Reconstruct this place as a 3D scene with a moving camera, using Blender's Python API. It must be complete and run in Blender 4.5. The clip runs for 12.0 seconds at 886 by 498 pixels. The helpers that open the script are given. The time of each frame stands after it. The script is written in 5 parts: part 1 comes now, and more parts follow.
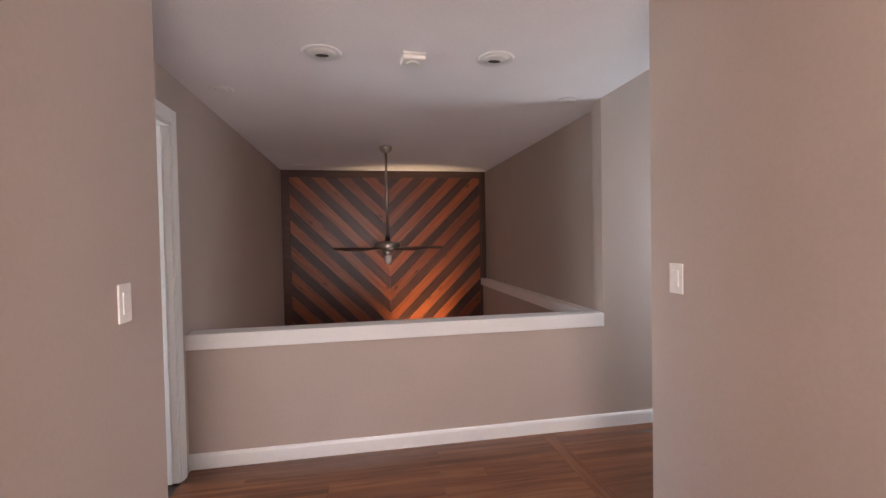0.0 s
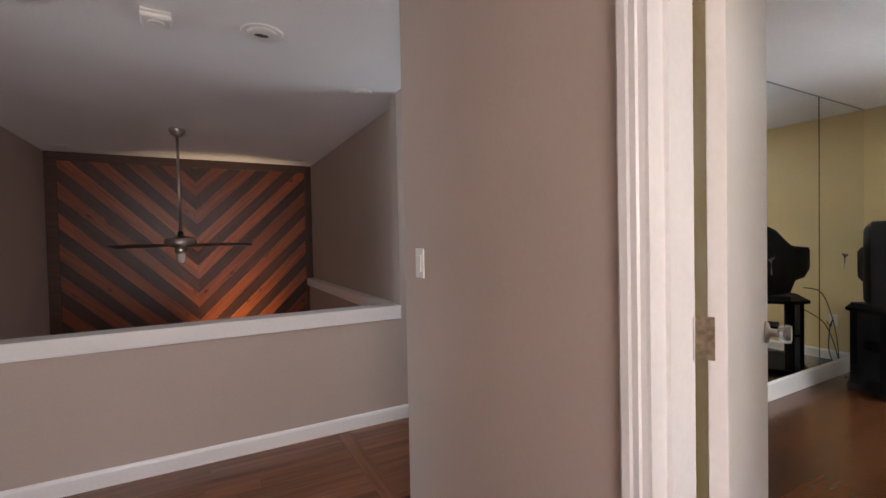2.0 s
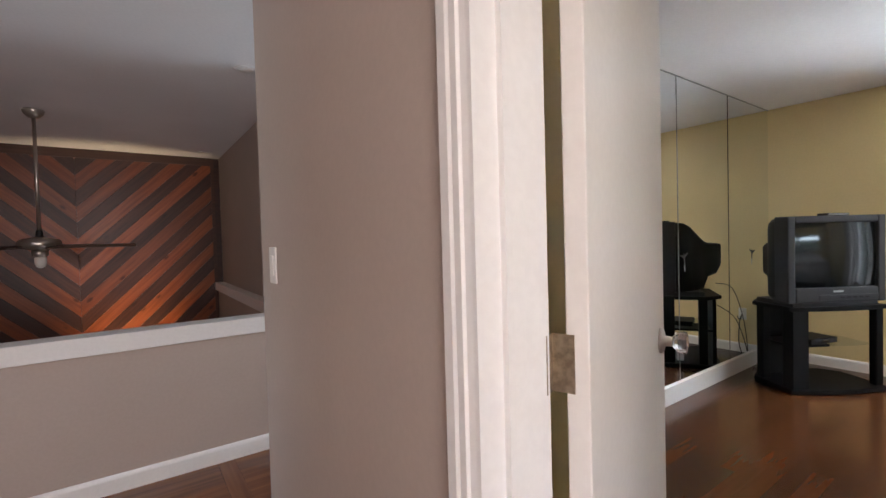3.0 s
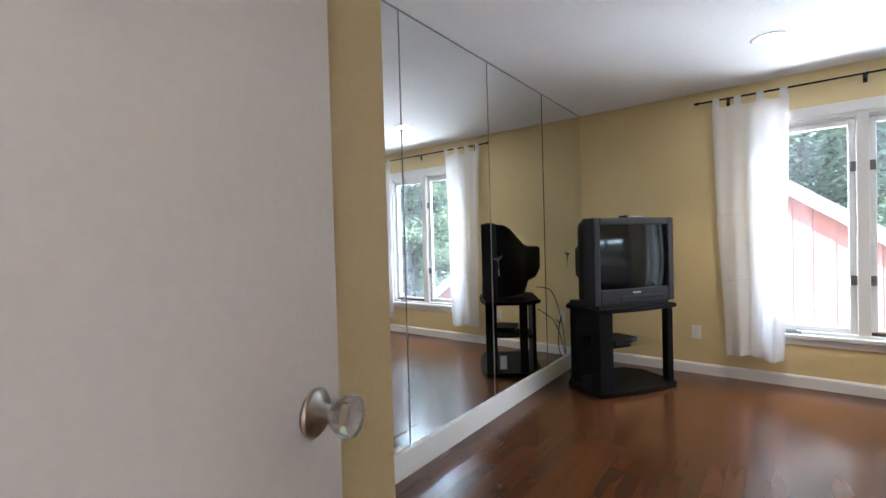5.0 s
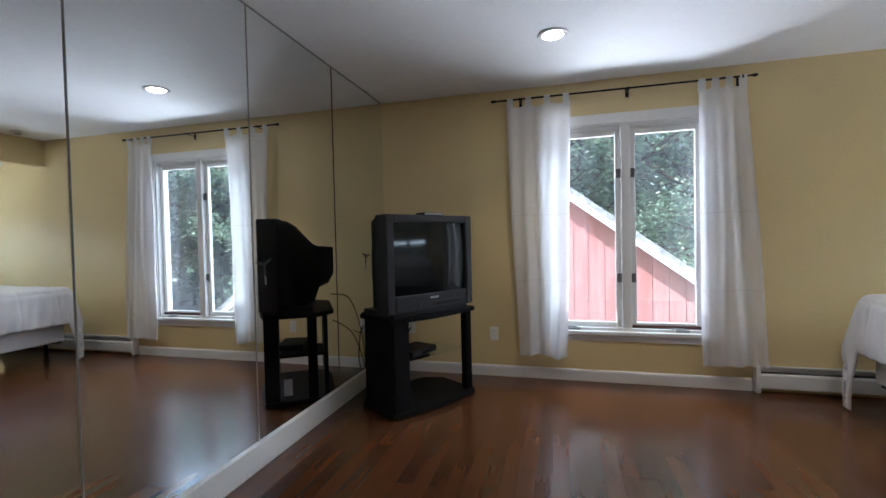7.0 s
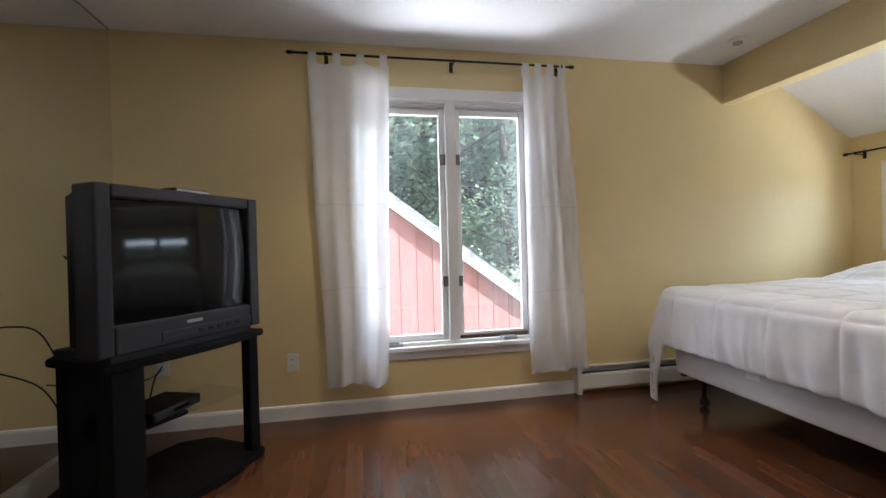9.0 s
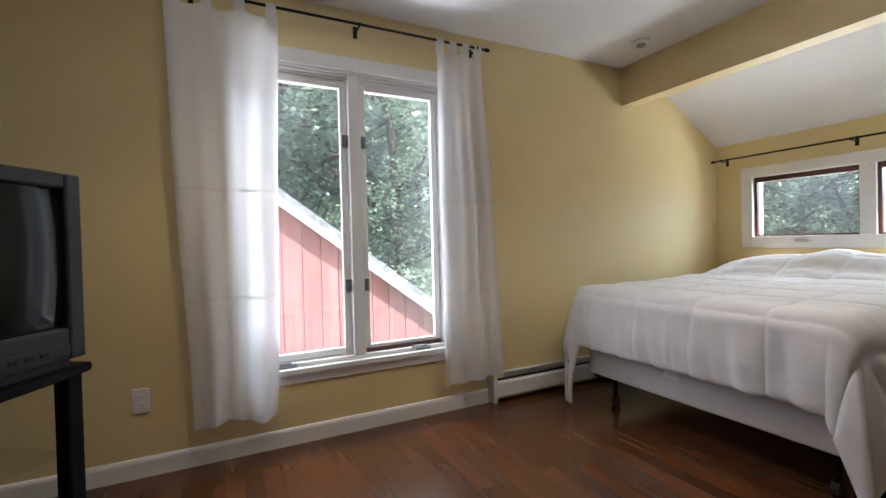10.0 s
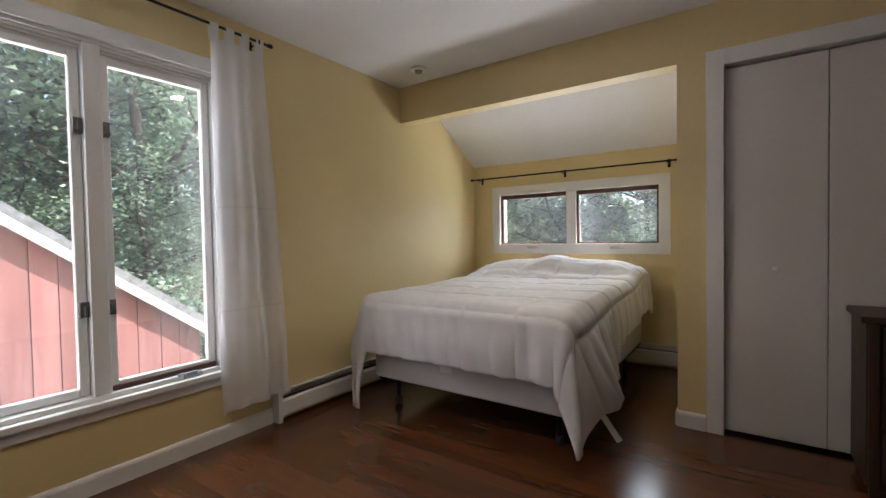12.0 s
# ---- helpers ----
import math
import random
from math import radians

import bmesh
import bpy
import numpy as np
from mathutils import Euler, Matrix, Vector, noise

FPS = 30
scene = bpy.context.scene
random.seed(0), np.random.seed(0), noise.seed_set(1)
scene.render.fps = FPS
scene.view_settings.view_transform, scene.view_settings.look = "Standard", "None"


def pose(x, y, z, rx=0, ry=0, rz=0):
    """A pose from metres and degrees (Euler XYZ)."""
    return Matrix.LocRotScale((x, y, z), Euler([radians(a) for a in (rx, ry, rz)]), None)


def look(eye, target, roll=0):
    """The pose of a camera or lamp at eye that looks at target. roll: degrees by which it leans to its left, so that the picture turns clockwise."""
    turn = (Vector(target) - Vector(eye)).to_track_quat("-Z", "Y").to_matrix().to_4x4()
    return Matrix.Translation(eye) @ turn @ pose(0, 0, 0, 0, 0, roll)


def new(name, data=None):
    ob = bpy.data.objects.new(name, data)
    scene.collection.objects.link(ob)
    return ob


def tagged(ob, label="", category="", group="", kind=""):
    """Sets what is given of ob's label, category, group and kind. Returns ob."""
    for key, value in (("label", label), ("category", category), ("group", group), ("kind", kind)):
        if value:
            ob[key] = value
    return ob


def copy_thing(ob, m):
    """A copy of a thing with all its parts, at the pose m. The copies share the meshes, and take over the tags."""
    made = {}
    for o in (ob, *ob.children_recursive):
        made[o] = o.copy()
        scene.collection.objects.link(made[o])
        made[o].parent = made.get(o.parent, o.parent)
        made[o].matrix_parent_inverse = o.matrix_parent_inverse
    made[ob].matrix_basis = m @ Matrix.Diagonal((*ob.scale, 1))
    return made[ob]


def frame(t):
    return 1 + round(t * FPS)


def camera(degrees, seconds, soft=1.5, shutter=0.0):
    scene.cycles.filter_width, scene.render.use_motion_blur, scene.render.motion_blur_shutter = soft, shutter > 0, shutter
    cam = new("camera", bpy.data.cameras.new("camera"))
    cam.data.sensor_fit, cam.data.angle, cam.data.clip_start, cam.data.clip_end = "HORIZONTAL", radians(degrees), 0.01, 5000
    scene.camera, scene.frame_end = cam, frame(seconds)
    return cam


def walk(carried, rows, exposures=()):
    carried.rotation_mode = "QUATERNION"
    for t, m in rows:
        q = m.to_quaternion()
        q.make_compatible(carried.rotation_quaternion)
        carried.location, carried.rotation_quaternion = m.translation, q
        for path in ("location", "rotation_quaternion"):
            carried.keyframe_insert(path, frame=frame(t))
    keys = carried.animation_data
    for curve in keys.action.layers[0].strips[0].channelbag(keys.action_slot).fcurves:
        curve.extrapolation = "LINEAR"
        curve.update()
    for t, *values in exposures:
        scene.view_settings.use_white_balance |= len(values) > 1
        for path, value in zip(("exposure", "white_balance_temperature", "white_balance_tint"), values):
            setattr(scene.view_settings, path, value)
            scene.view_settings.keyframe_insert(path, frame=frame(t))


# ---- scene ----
cam = camera(90.6, 12.0)
PATH = [
    (0, (2.616, 0.559, 1.369), (2.976, 2.526, 1.326), -1.1),
    (0.5, (2.695, 0.532, 1.353), (3.23, 2.458, 1.305), -1.0),
    (1, (2.808, 0.501, 1.332), (3.501, 2.376, 1.285), -1.2),
    (1.5, (2.938, 0.465, 1.308), (3.771, 2.283, 1.27), -1.1),
    (2, (3.066, 0.5, 1.293), (4.021, 2.257, 1.249), -1.2),
    (2.5, (3.255, 0.567, 1.281), (4.314, 2.263, 1.237), -1.3),
    (2.7, (3.33, 0.578, 1.277), (4.432, 2.246, 1.229), -1.4),
    (4.3, (3.912, 0.709, 1.247), (5.337, 2.112, 1.221), -2.0),
    (4.5, (3.988, 0.704, 1.231), (5.462, 2.056, 1.207), -1.9),
    (5, (4.204, 0.699, 1.217), (5.797, 1.908, 1.184), -1.6),
    (5.5, (4.365, 0.728, 1.223), (6.061, 1.786, 1.179), -1.7),
    (6, (4.489, 0.73, 1.22), (6.284, 1.611, 1.167), -1.6),
    (6.5, (4.664, 0.735, 1.196), (6.542, 1.42, 1.156), -1.6),
    (7, (4.838, 0.69, 1.195), (6.769, 1.211, 1.148), -1.3),
    (9, (5.646, 0.82, 1.092), (7.611, 0.446, 1.078), -1.5),
    (9.5, (5.886, 0.907, 1.111), (7.78, 0.265, 1.074), -1.3),
    (10, (6.086, 0.883, 1.087), (7.876, -0.008, 1.056), -1.4),
    (10.5, (6.172, 0.889, 1.115), (7.839, -0.215, 1.078), -1.4),
    (11, (6.173, 0.91, 1.147), (7.685, -0.398, 1.102), -1.1),
    (11.5, (6.146, 0.926, 1.154), (7.476, -0.567, 1.1), -1.0),
    (12, (6.129, 0.936, 1.151), (7.275, -0.703, 1.098), -1.0),
]
EXPO = [(0, 3.78, 6600, 17), (1, 3.52, 6500, 15), (2, 3.25, 6350, 12), (2.7, 3.3, 6250, 10), (4.3, 3.25, 6000, 10), (5, 3.12, 5950, 10), (6, 2.55, 5850, 10), (7, 2.2, 5800, 10), (9, 2.3, 6250, 12), (10, 2.15, 6350, 13), (10.5, 1.9, 6450, 13), (12, 1.75, 6750, 14)]
walk(cam, [(t, look(eye, target, roll)) for t, eye, target, roll in PATH], EXPO)

# ---------------------------------------------------------------- world and light
world = bpy.data.worlds.new("world")
scene.world = world
world.use_nodes = True
wn = world.node_tree.nodes
sky = wn.new("ShaderNodeTexSky")
sky.sky_type = "NISHITA"
sky.sun_disc = False
sky.sun_elevation = radians(56)
sky.sun_rotation = radians(232)
world.node_tree.links.new(sky.outputs[0], wn["Background"].inputs[0])
wn["Background"].inputs[1].default_value = 0.15

sun = new("sun", bpy.data.lights.new("sun", "SUN"))
sun.data.energy, sun.data.angle, sun.data.color = 3.8, radians(0.6), (1.0, 0.96, 0.91)
sun.matrix_world = look((-12.0, -9.0, 22.0), (0, 0, 0))


def area(name, eye, target, w, h, watts, color):
    lamp = bpy.data.lights.new(name, "AREA")
    lamp.shape, lamp.size, lamp.size_y, lamp.energy, lamp.color = "RECTANGLE", w, h, watts, color
    ob = new(name, lamp)
    ob.matrix_world = look(eye, target)
    return ob


SKY = (0.78, 0.89, 1.0)
# Added fill lamp below the sill, in place of light off the ground.
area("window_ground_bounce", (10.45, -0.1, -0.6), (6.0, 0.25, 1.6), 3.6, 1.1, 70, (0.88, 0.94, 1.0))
# Added fill lamps outside the openings, strengthening the sky's light indoors.
area("window_sky_light", (9.35, 0.185, 2.85), (7.2, 0.1, 0.5), 1.5, 0.8, 21, SKY)
area("window_sky_light", (9.55, 1.75, 1.5), (7.6, -0.6, 1.2), 1.2, 1.8, 10, SKY)
area("window_sky_light", (9.8, -1.5, 2.95), (7.4, 1.4, 0.9), 1.5, 1.0, 25, SKY)
area("alcove_sky_light", (7.5, -4.4, 1.95), (7.5, -1.0, 0.9), 2.4, 1.0, 26, SKY)
# Added fill lamp aimed up through the awning windows.
area("alcove_ground_bounce", (7.5, -4.2, 0.5), (7.4, -0.6, 2.4), 2.2, 0.8, 32, (0.88, 0.93, 1.0))
# Added lamp for the light from behind; its window is assumed, unseen.
area("hall_window_light", (2.62, -1.46, 1.45), (3.4, 2.2, 1.3), 1.1, 1.2, 6.2, (1.0, 0.86, 0.82))
area("corridor_window_light", (5.85, 2.95, 1.4), (4.3, 2.95, 1.3), 0.6, 1.2, 1.8, SKY)
# Added spot with no known source, for the warm glow low on the planks.
spot_up = bpy.data.lights.new("living_lamp", "SPOT")
spot_up.energy, spot_up.color, spot_up.spot_size, spot_up.spot_blend, spot_up.shadow_soft_size = 24, (1.0, 0.72, 0.42), radians(54), 0.9, 0.06
lamp_up = new("living_lamp", spot_up)
lamp_up.matrix_world = look((3.5, 6.25, -0.75), (3.42, 6.77, 0.45))
# Added fill lamp in the void, standing in for unseen windows below.
area("living_window_light", (4.2, 4.9, -1.5), (1.7, 5.2, 1.2), 1.6, 1.4, 1.2, (1.0, 0.86, 0.90))
area("side_room_light", (-1.06, 2.8, 1.4), (1.6, 2.8, 1.0), 1.2, 1.2, 6, SKY)


def spot(name, x, y, z, watts, color, size=110):
    lamp = bpy.data.lights.new(name, "SPOT")
    lamp.energy, lamp.color, lamp.spot_size, lamp.spot_blend, lamp.shadow_soft_size = watts, color, radians(size), 0.6, 0.05
    ob = new(name, lamp)
    ob.matrix_world = look((x, y, z), (x, y, z - 1))
    return ob


WARM = (1.0, 0.86, 0.66)
spot("can_light_bulb", 7.66, 0.72, 2.425, 8, WARM)
spot("can_light_bulb", 7.03, -0.96, 2.425, 8, WARM)

# ---------------------------------------------------------------- materials


class Nodes:
    def __init__(self, name, rough=0.5, metal=0.0, spec=0.5):
        self.m = bpy.data.materials.new(name)
        self.m.use_nodes = True
        self.t = self.m.node_tree
        self.b = self.t.nodes["Principled BSDF"]
        self.b.inputs["Roughness"].default_value = rough
        self.b.inputs["Metallic"].default_value = metal
        self.b.inputs["Specular IOR Level"].default_value = spec

    def add(self, kind, **props):
        n = self.t.nodes.new("ShaderNode" + kind)
        for k, v in props.items():
            n.inputs[k].default_value = v
        return n

    def link(self, a, b):
        self.t.links.new(a, b)

    def coords(self, scale):
        c = self.add("TexCoord")
        m = self.add("Mapping")
        m.inputs["Scale"].default_value = scale
        self.link(c.outputs["Object"], m.inputs["Vector"])
        return m.outputs["Vector"]

    def noise(self, vec, scale, detail=4.0, rough=0.55, dist=0.0):
        n = self.add("TexNoise", Scale=scale, Detail=detail, Roughness=rough, Distortion=dist)
        self.link(vec, n.inputs["Vector"])
        return n.outputs["Fac"]

    def ramp(self, fac, stops):
        r = self.add("ValToRGB")
        r.color_ramp.interpolation = "EASE"
        e = r.color_ramp.elements
        while len(e) < len(stops):
            e.new(0.5)
        for el, (p, c) in zip(e, stops):
            el.position, el.color = p, (*c, 1)
        self.link(fac, r.inputs["Fac"])
        return r.outputs["Color"]

    def mix(self, a, b, fac, mode="MULTIPLY"):
        n = self.t.nodes.new("ShaderNodeMix")
        n.data_type, n.blend_type = "RGBA", mode
        for sock, v in ((n.inputs[6], a), (n.inputs[7], b), (n.inputs[0], fac)):
            if isinstance(v, (int, float)):
                sock.default_value = v
            elif isinstance(v, tuple):
                sock.default_value = (*v, 1)
            else:
                self.link(v, sock)
        return n.outputs[2]

    def bump(self, fac, strength, dist=0.002):
        n = self.add("Bump", Strength=strength, Distance=dist)
        self.link(fac, n.inputs["Height"])
        self.link(n.outputs["Normal"], self.b.inputs["Normal"])

    def color(self, sock):
        self.link(sock, self.b.inputs["Base Color"])


def mul(c, k):
    return tuple(x * k for x in c)


def painted(name, c, rough=0.55, grain=0.04, bump=0.25):
    """Rolled paint: faint blotches and an orange-peel relief."""
    n = Nodes(name, rough)
    v = n.coords((1, 1, 1))
    big = n.ramp(n.noise(v, 1.3, 3), [(0.3, mul(c, 1 - grain)), (0.7, mul(c, 1 + grain * 0.6))])
    small = n.ramp(n.noise(v, 60, 3), [(0.35, (0.97, 0.97, 0.97)), (0.65, (1, 1, 1))])
    n.color(n.mix(big, small, 1.0))
    n.bump(n.noise(v, 230, 3), bump, 0.0012)
    return n.m


def plain(name, c, rough=0.5, metal=0.0, var=0.08, scale=25, bump=0.1, spec=0.5):
    n = Nodes(name, rough, metal, spec)
    v = n.coords((1, 1, 1))
    f = n.noise(v, scale, 4)
    n.color(n.ramp(f, [(0.3, mul(c, 1 - var)), (0.7, mul(c, 1 + var))]))
    r = n.add("MapRange")
    r.inputs[3].default_value, r.inputs[4].default_value = max(rough - 0.06, 0.02), min(rough + 0.08, 1)
    n.link(f, r.inputs[0])
    n.link(r.outputs[0], n.b.inputs["Roughness"])
    n.bump(n.noise(v, scale * 6, 3), bump, 0.0008)
    return n.m


def timber(name, dark, light, stretch=(1.2, 30, 30), rough=0.3, knots=0.0, spread=0.35, coat=0.0, relief=0.25, wearing=0.1, detail=5):
    """Board with grain along its own x axis; boards differ by Object Info's Random."""
    n = Nodes(name, rough)
    info = n.add("ObjectInfo")
    c = n.add("TexCoord")
    off = n.add("VectorMath")
    off.operation = "MULTIPLY_ADD"
    comb = n.add("CombineXYZ")
    for k in range(3):
        n.link(info.outputs["Random"], comb.inputs[k])
    off.inputs[1].default_value = (37.0, 19.0, 11.0)
    n.link(comb.outputs[0], off.inputs[0])
    n.link(c.outputs["Object"], off.inputs[2])
    m = n.add("Mapping")
    m.inputs["Scale"].default_value = stretch
    n.link(off.outputs[0], m.inputs["Vector"])
    g = n.noise(m.outputs["Vector"], 2.0, detail, 0.5, 0.25)
    col = n.ramp(g, [(0.2, dark), (0.8, light)])
    tone = n.ramp(info.outputs["Random"], [(0.0, (1 - spread,) * 3), (1.0, (1 + spread * 0.35,) * 3)])
    col = n.mix(col, tone, 1.0)
    if knots:
        m2 = n.add("Mapping")
        m2.inputs["Scale"].default_value = (3.2, 6.5, 6.5)
        n.link(off.outputs[0], m2.inputs["Vector"])
        vor = n.add("TexVoronoi", Scale=1.0)
        n.link(m2.outputs["Vector"], vor.inputs["Vector"])
        kn = n.ramp(vor.outputs["Distance"], [(0.06, (0.18, 0.12, 0.1)), (0.16, (1, 1, 1))])
        col = n.mix(col, kn, knots)
    n.color(col)
    wear = n.noise(off.outputs[0], 7.0, 4)
    r = n.add("MapRange")
    r.inputs[3].default_value, r.inputs[4].default_value = rough - wearing * 0.6, rough + wearing
    n.link(wear, r.inputs[0])
    n.link(r.outputs[0], n.b.inputs["Roughness"])
    n.b.inputs["Coat Weight"].default_value = coat
    n.b.inputs["Coat Roughness"].default_value = 0.14
    n.bump(g, relief, 0.0015)
    return n.m


def glass_mat(name, tint=(0.97, 0.99, 0.99), dust_haze=0.0, gloss=0.07):
    n = Nodes(name, 0.0)
    n.b.inputs["Base Color"].default_value = (*tint, 1)
    out = n.t.nodes["Material Output"]
    tr, gl, mx, lw = n.add("BsdfTransparent"), n.add("BsdfGlossy"), n.add("MixShader"), n.add("LayerWeight", Blend=0.5)
    tr.inputs[0].default_value = (*tint, 1)
    gl.inputs[1].default_value = 0.01
    steep, shine = n.add("Math"), n.add("Math")
    steep.operation, shine.operation = "POWER", "MULTIPLY_ADD"
    steep.inputs[1].default_value, shine.inputs[1].default_value, shine.inputs[2].default_value = 4.0, 0.55, gloss
    n.link(lw.outputs["Facing"], steep.inputs[0])
    n.link(steep.outputs[0], shine.inputs[0])
    n.link(shine.outputs[0], mx.inputs[0])
    n.link(tr.outputs[0], mx.inputs[1])
    n.link(gl.outputs[0], mx.inputs[2])
    # Film of streaky dust, with the glare haze over the view mixed in.
    if dust_haze:
        v = n.coords((1, 1, 0.35))
        r = n.add("MapRange")
        r.inputs[1].default_value, r.inputs[2].default_value = 0.35, 0.75
        r.inputs[3].default_value, r.inputs[4].default_value = dust_haze * 0.4, dust_haze * 2.2
        n.link(n.noise(v, 3.0, 5), r.inputs[0])
        tl, md = n.add("BsdfTranslucent"), n.add("MixShader")
        tl.inputs[0].default_value = (0.85, 0.9, 0.95, 1)
        n.link(r.outputs[0], md.inputs[0])
        n.link(mx.outputs[0], md.inputs[1])
        n.link(tl.outputs[0], md.inputs[2])
        mx = md
    n.link(mx.outputs[0], out.inputs["Surface"])
    return n.m


def glow(name, c, power):
    n = Nodes(name)
    n.b.inputs["Base Color"].default_value = (*c, 1)
    n.b.inputs["Emission Color"].default_value = (*c, 1)
    n.b.inputs["Emission Strength"].default_value = power
    return n.m


def cloth(name, c, sheer=0.0, weave=420, bump=0.3):
    n = Nodes(name, 0.85)
    v = n.coords((1, 1, 1))
    n.color(n.ramp(n.noise(v, 9, 4), [(0.3, mul(c, 0.95)), (0.7, c)]))
    n.bump(n.noise(v, weave, 2), bump, 0.0008)
    n.b.inputs["Sheen Weight"].default_value = 0.2
    if sheer:
        out = n.t.nodes["Material Output"]
        tl, mx = n.add("BsdfTranslucent"), n.add("MixShader", Fac=sheer)
        tl.inputs[0].default_value = (*c, 1)
        tp, m2 = n.add("BsdfTransparent"), n.add("MixShader", Fac=0.10)
        n.link(n.b.outputs[0], mx.inputs[1])
        n.link(tl.outputs[0], mx.inputs[2])
        n.link(mx.outputs[0], m2.inputs[1])
        n.link(tp.outputs[0], m2.inputs[2])
        n.link(m2.outputs[0], out.inputs["Surface"])
    return n.m


def leafy(name, dark, light):
    n = Nodes(name, 0.34)
    g = n.add("NewGeometry")
    n.color(n.ramp(g.outputs["Random Per Island"], [(0.0, dark), (1.0, light)]))
    out = n.t.nodes["Material Output"]
    tl, mx = n.add("BsdfTranslucent"), n.add("MixShader", Fac=0.35)
    tl.inputs[0].default_value = (*mul(light, 1.3), 1)
    n.link(n.b.outputs[0], mx.inputs[1])
    n.link(tl.outputs[0], mx.inputs[2])
    n.link(mx.outputs[0], out.inputs["Surface"])
    return n.m


YELLOW = painted("yellow_paint", (0.75, 0.605, 0.318), 0.5)
BEIGE = painted("taupe_paint", (0.46, 0.385, 0.335), 0.55)
CEIL = painted("ceiling_paint", (0.83, 0.82, 0.82), 0.8, 0.03, 0.5)
WHITE = painted("white_trim_paint", (0.80, 0.79, 0.77), 0.32, 0.03, 0.12)
DOORW = painted("door_paint", (0.74, 0.71, 0.67), 0.4, 0.03, 0.15)
CLOSETW = painted("closet_door_paint", (0.70, 0.66, 0.62), 0.45, 0.03, 0.15)
OAK = timber("oak_strip", (0.092, 0.0325, 0.0125), (0.114, 0.0415, 0.0158), (1.3, 14, 14), 0.21, spread=0.28, coat=0.12, relief=0.0, wearing=0.05, detail=2)
HALLOAK = timber("hall_oak", (0.105, 0.035, 0.015), (0.215, 0.077, 0.032), (0.8, 14, 14), 0.25, spread=0.26, relief=0.02, wearing=0.04, detail=3)
SUBFLOOR = plain("floor_gap", (0.03, 0.014, 0.008), 0.7)
PINE = timber("pine_plank", (0.165, 0.037, 0.012), (0.32, 0.088, 0.028), (1.1, 22, 22), 0.33, knots=0.8, spread=0.3)
WALNUT = timber("walnut_stained_plank", (0.036, 0.012, 0.007), (0.085, 0.028, 0.015), (1.1, 22, 22), 0.36, knots=0.5, spread=0.3)
DARKFRAME = timber("dark_border_board", (0.045, 0.017, 0.01), (0.085, 0.034, 0.02), (1.1, 22, 22), 0.5, spread=0.2)
BROWNSASH = timber("brown_sash_wood", (0.07, 0.022, 0.012), (0.13, 0.045, 0.025), (2, 40, 40), 0.45)
MIRROR = Nodes("mirror_silver", 0.015, 1.0).m
MIRROR.node_tree.nodes["Principled BSDF"].inputs["Base Color"].default_value = (0.86, 0.89, 0.90, 1)
GLASS = glass_mat("dusty_hazy_window_glass", dust_haze=0.014)
SHELFGLASS = glass_mat("shelf_glass")
LOCKMETAL = plain("tarnished_lock_metal", (0.17, 0.16, 0.15), 0.45, 0.4, 0.15, 60)
NICKEL = plain("brushed_nickel", (0.55, 0.52, 0.47), 0.3, 1.0, 0.06, 60)
BRASS = plain("worn_hinge_metal", (0.36, 0.30, 0.22), 0.42, 1.0, 0.25, 80)
BLACKMETAL = plain("black_iron", (0.015, 0.014, 0.014), 0.45, 0.6)
BLACKLAM = plain("black_laminate", (0.004, 0.004, 0.0045), 0.6, 0.0, 0.15, 30, spec=0.15)
TVGREY = plain("charcoal_plastic", (0.027, 0.027, 0.031), 0.5, 0.0, 0.08, 40, spec=0.25)
TVBLACK = plain("black_plastic", (0.007, 0.007, 0.0075), 0.55, spec=0.2)
SCREEN = plain("dark_screen_glass", (0.006, 0.007, 0.008), 0.06, 0.0, 0.02, 10, 0.0, spec=0.28)
SILVER = plain("silver_plastic", (0.35, 0.36, 0.38), 0.35, 0.3)
PLATE = plain("white_plastic", (0.80, 0.78, 0.74), 0.3, 0.0, 0.03)
PAPER = plain("white_paper", (0.80, 0.80, 0.78), 0.8, 0.0, 0.03)
RUBBER = plain("black_rubber", (0.02, 0.02, 0.02), 0.7)
CURTAIN = cloth("sheer_white_cotton", (0.86, 0.85, 0.86), 0.40)
SEAM = cloth("seam_thread", (0.70, 0.68, 0.66))
DUVET = cloth("white_comforter_cotton", (0.76, 0.745, 0.76), 0.0, 260, 0.25)
TICKING = cloth("white_box_spring_fabric", (0.62, 0.60, 0.60), 0.0, 300, 0.4)
HEATER = painted("heater_enamel", (0.76, 0.75, 0.72), 0.35, 0.03, 0.08)
BARNRED = timber("weathered_red_board", (0.25, 0.095, 0.092), (0.34, 0.15, 0.145), (8, 8, 0.6), 0.8, spread=0.15)
ROOFTRIM = painted("white_rake_board", (0.78, 0.78, 0.78), 0.6)
SHINGLE = plain("grey_shingle", (0.17, 0.175, 0.19), 0.9, 0.0, 0.3, 14, 0.6)
BARK = plain("bark", (0.085, 0.065, 0.05), 0.9, 0.0, 0.4, 9, 0.8)
LEAF = leafy("maple_leaves", (0.05, 0.095, 0.058), (0.29, 0.38, 0.25))
LEAFB = leafy("oak_leaves", (0.045, 0.09, 0.06), (0.28, 0.37, 0.26))
GRASS = plain("lawn", (0.075, 0.12, 0.035), 0.9, 0.0, 0.45, 3, 0.6)
GRAVEL = plain("pale_gravel", (0.48, 0.46, 0.43), 0.95, 0.0, 0.18, 6, 0.6)
LAMPON = glow("lit_bulb", (1.0, 0.93, 0.8), 14.0)
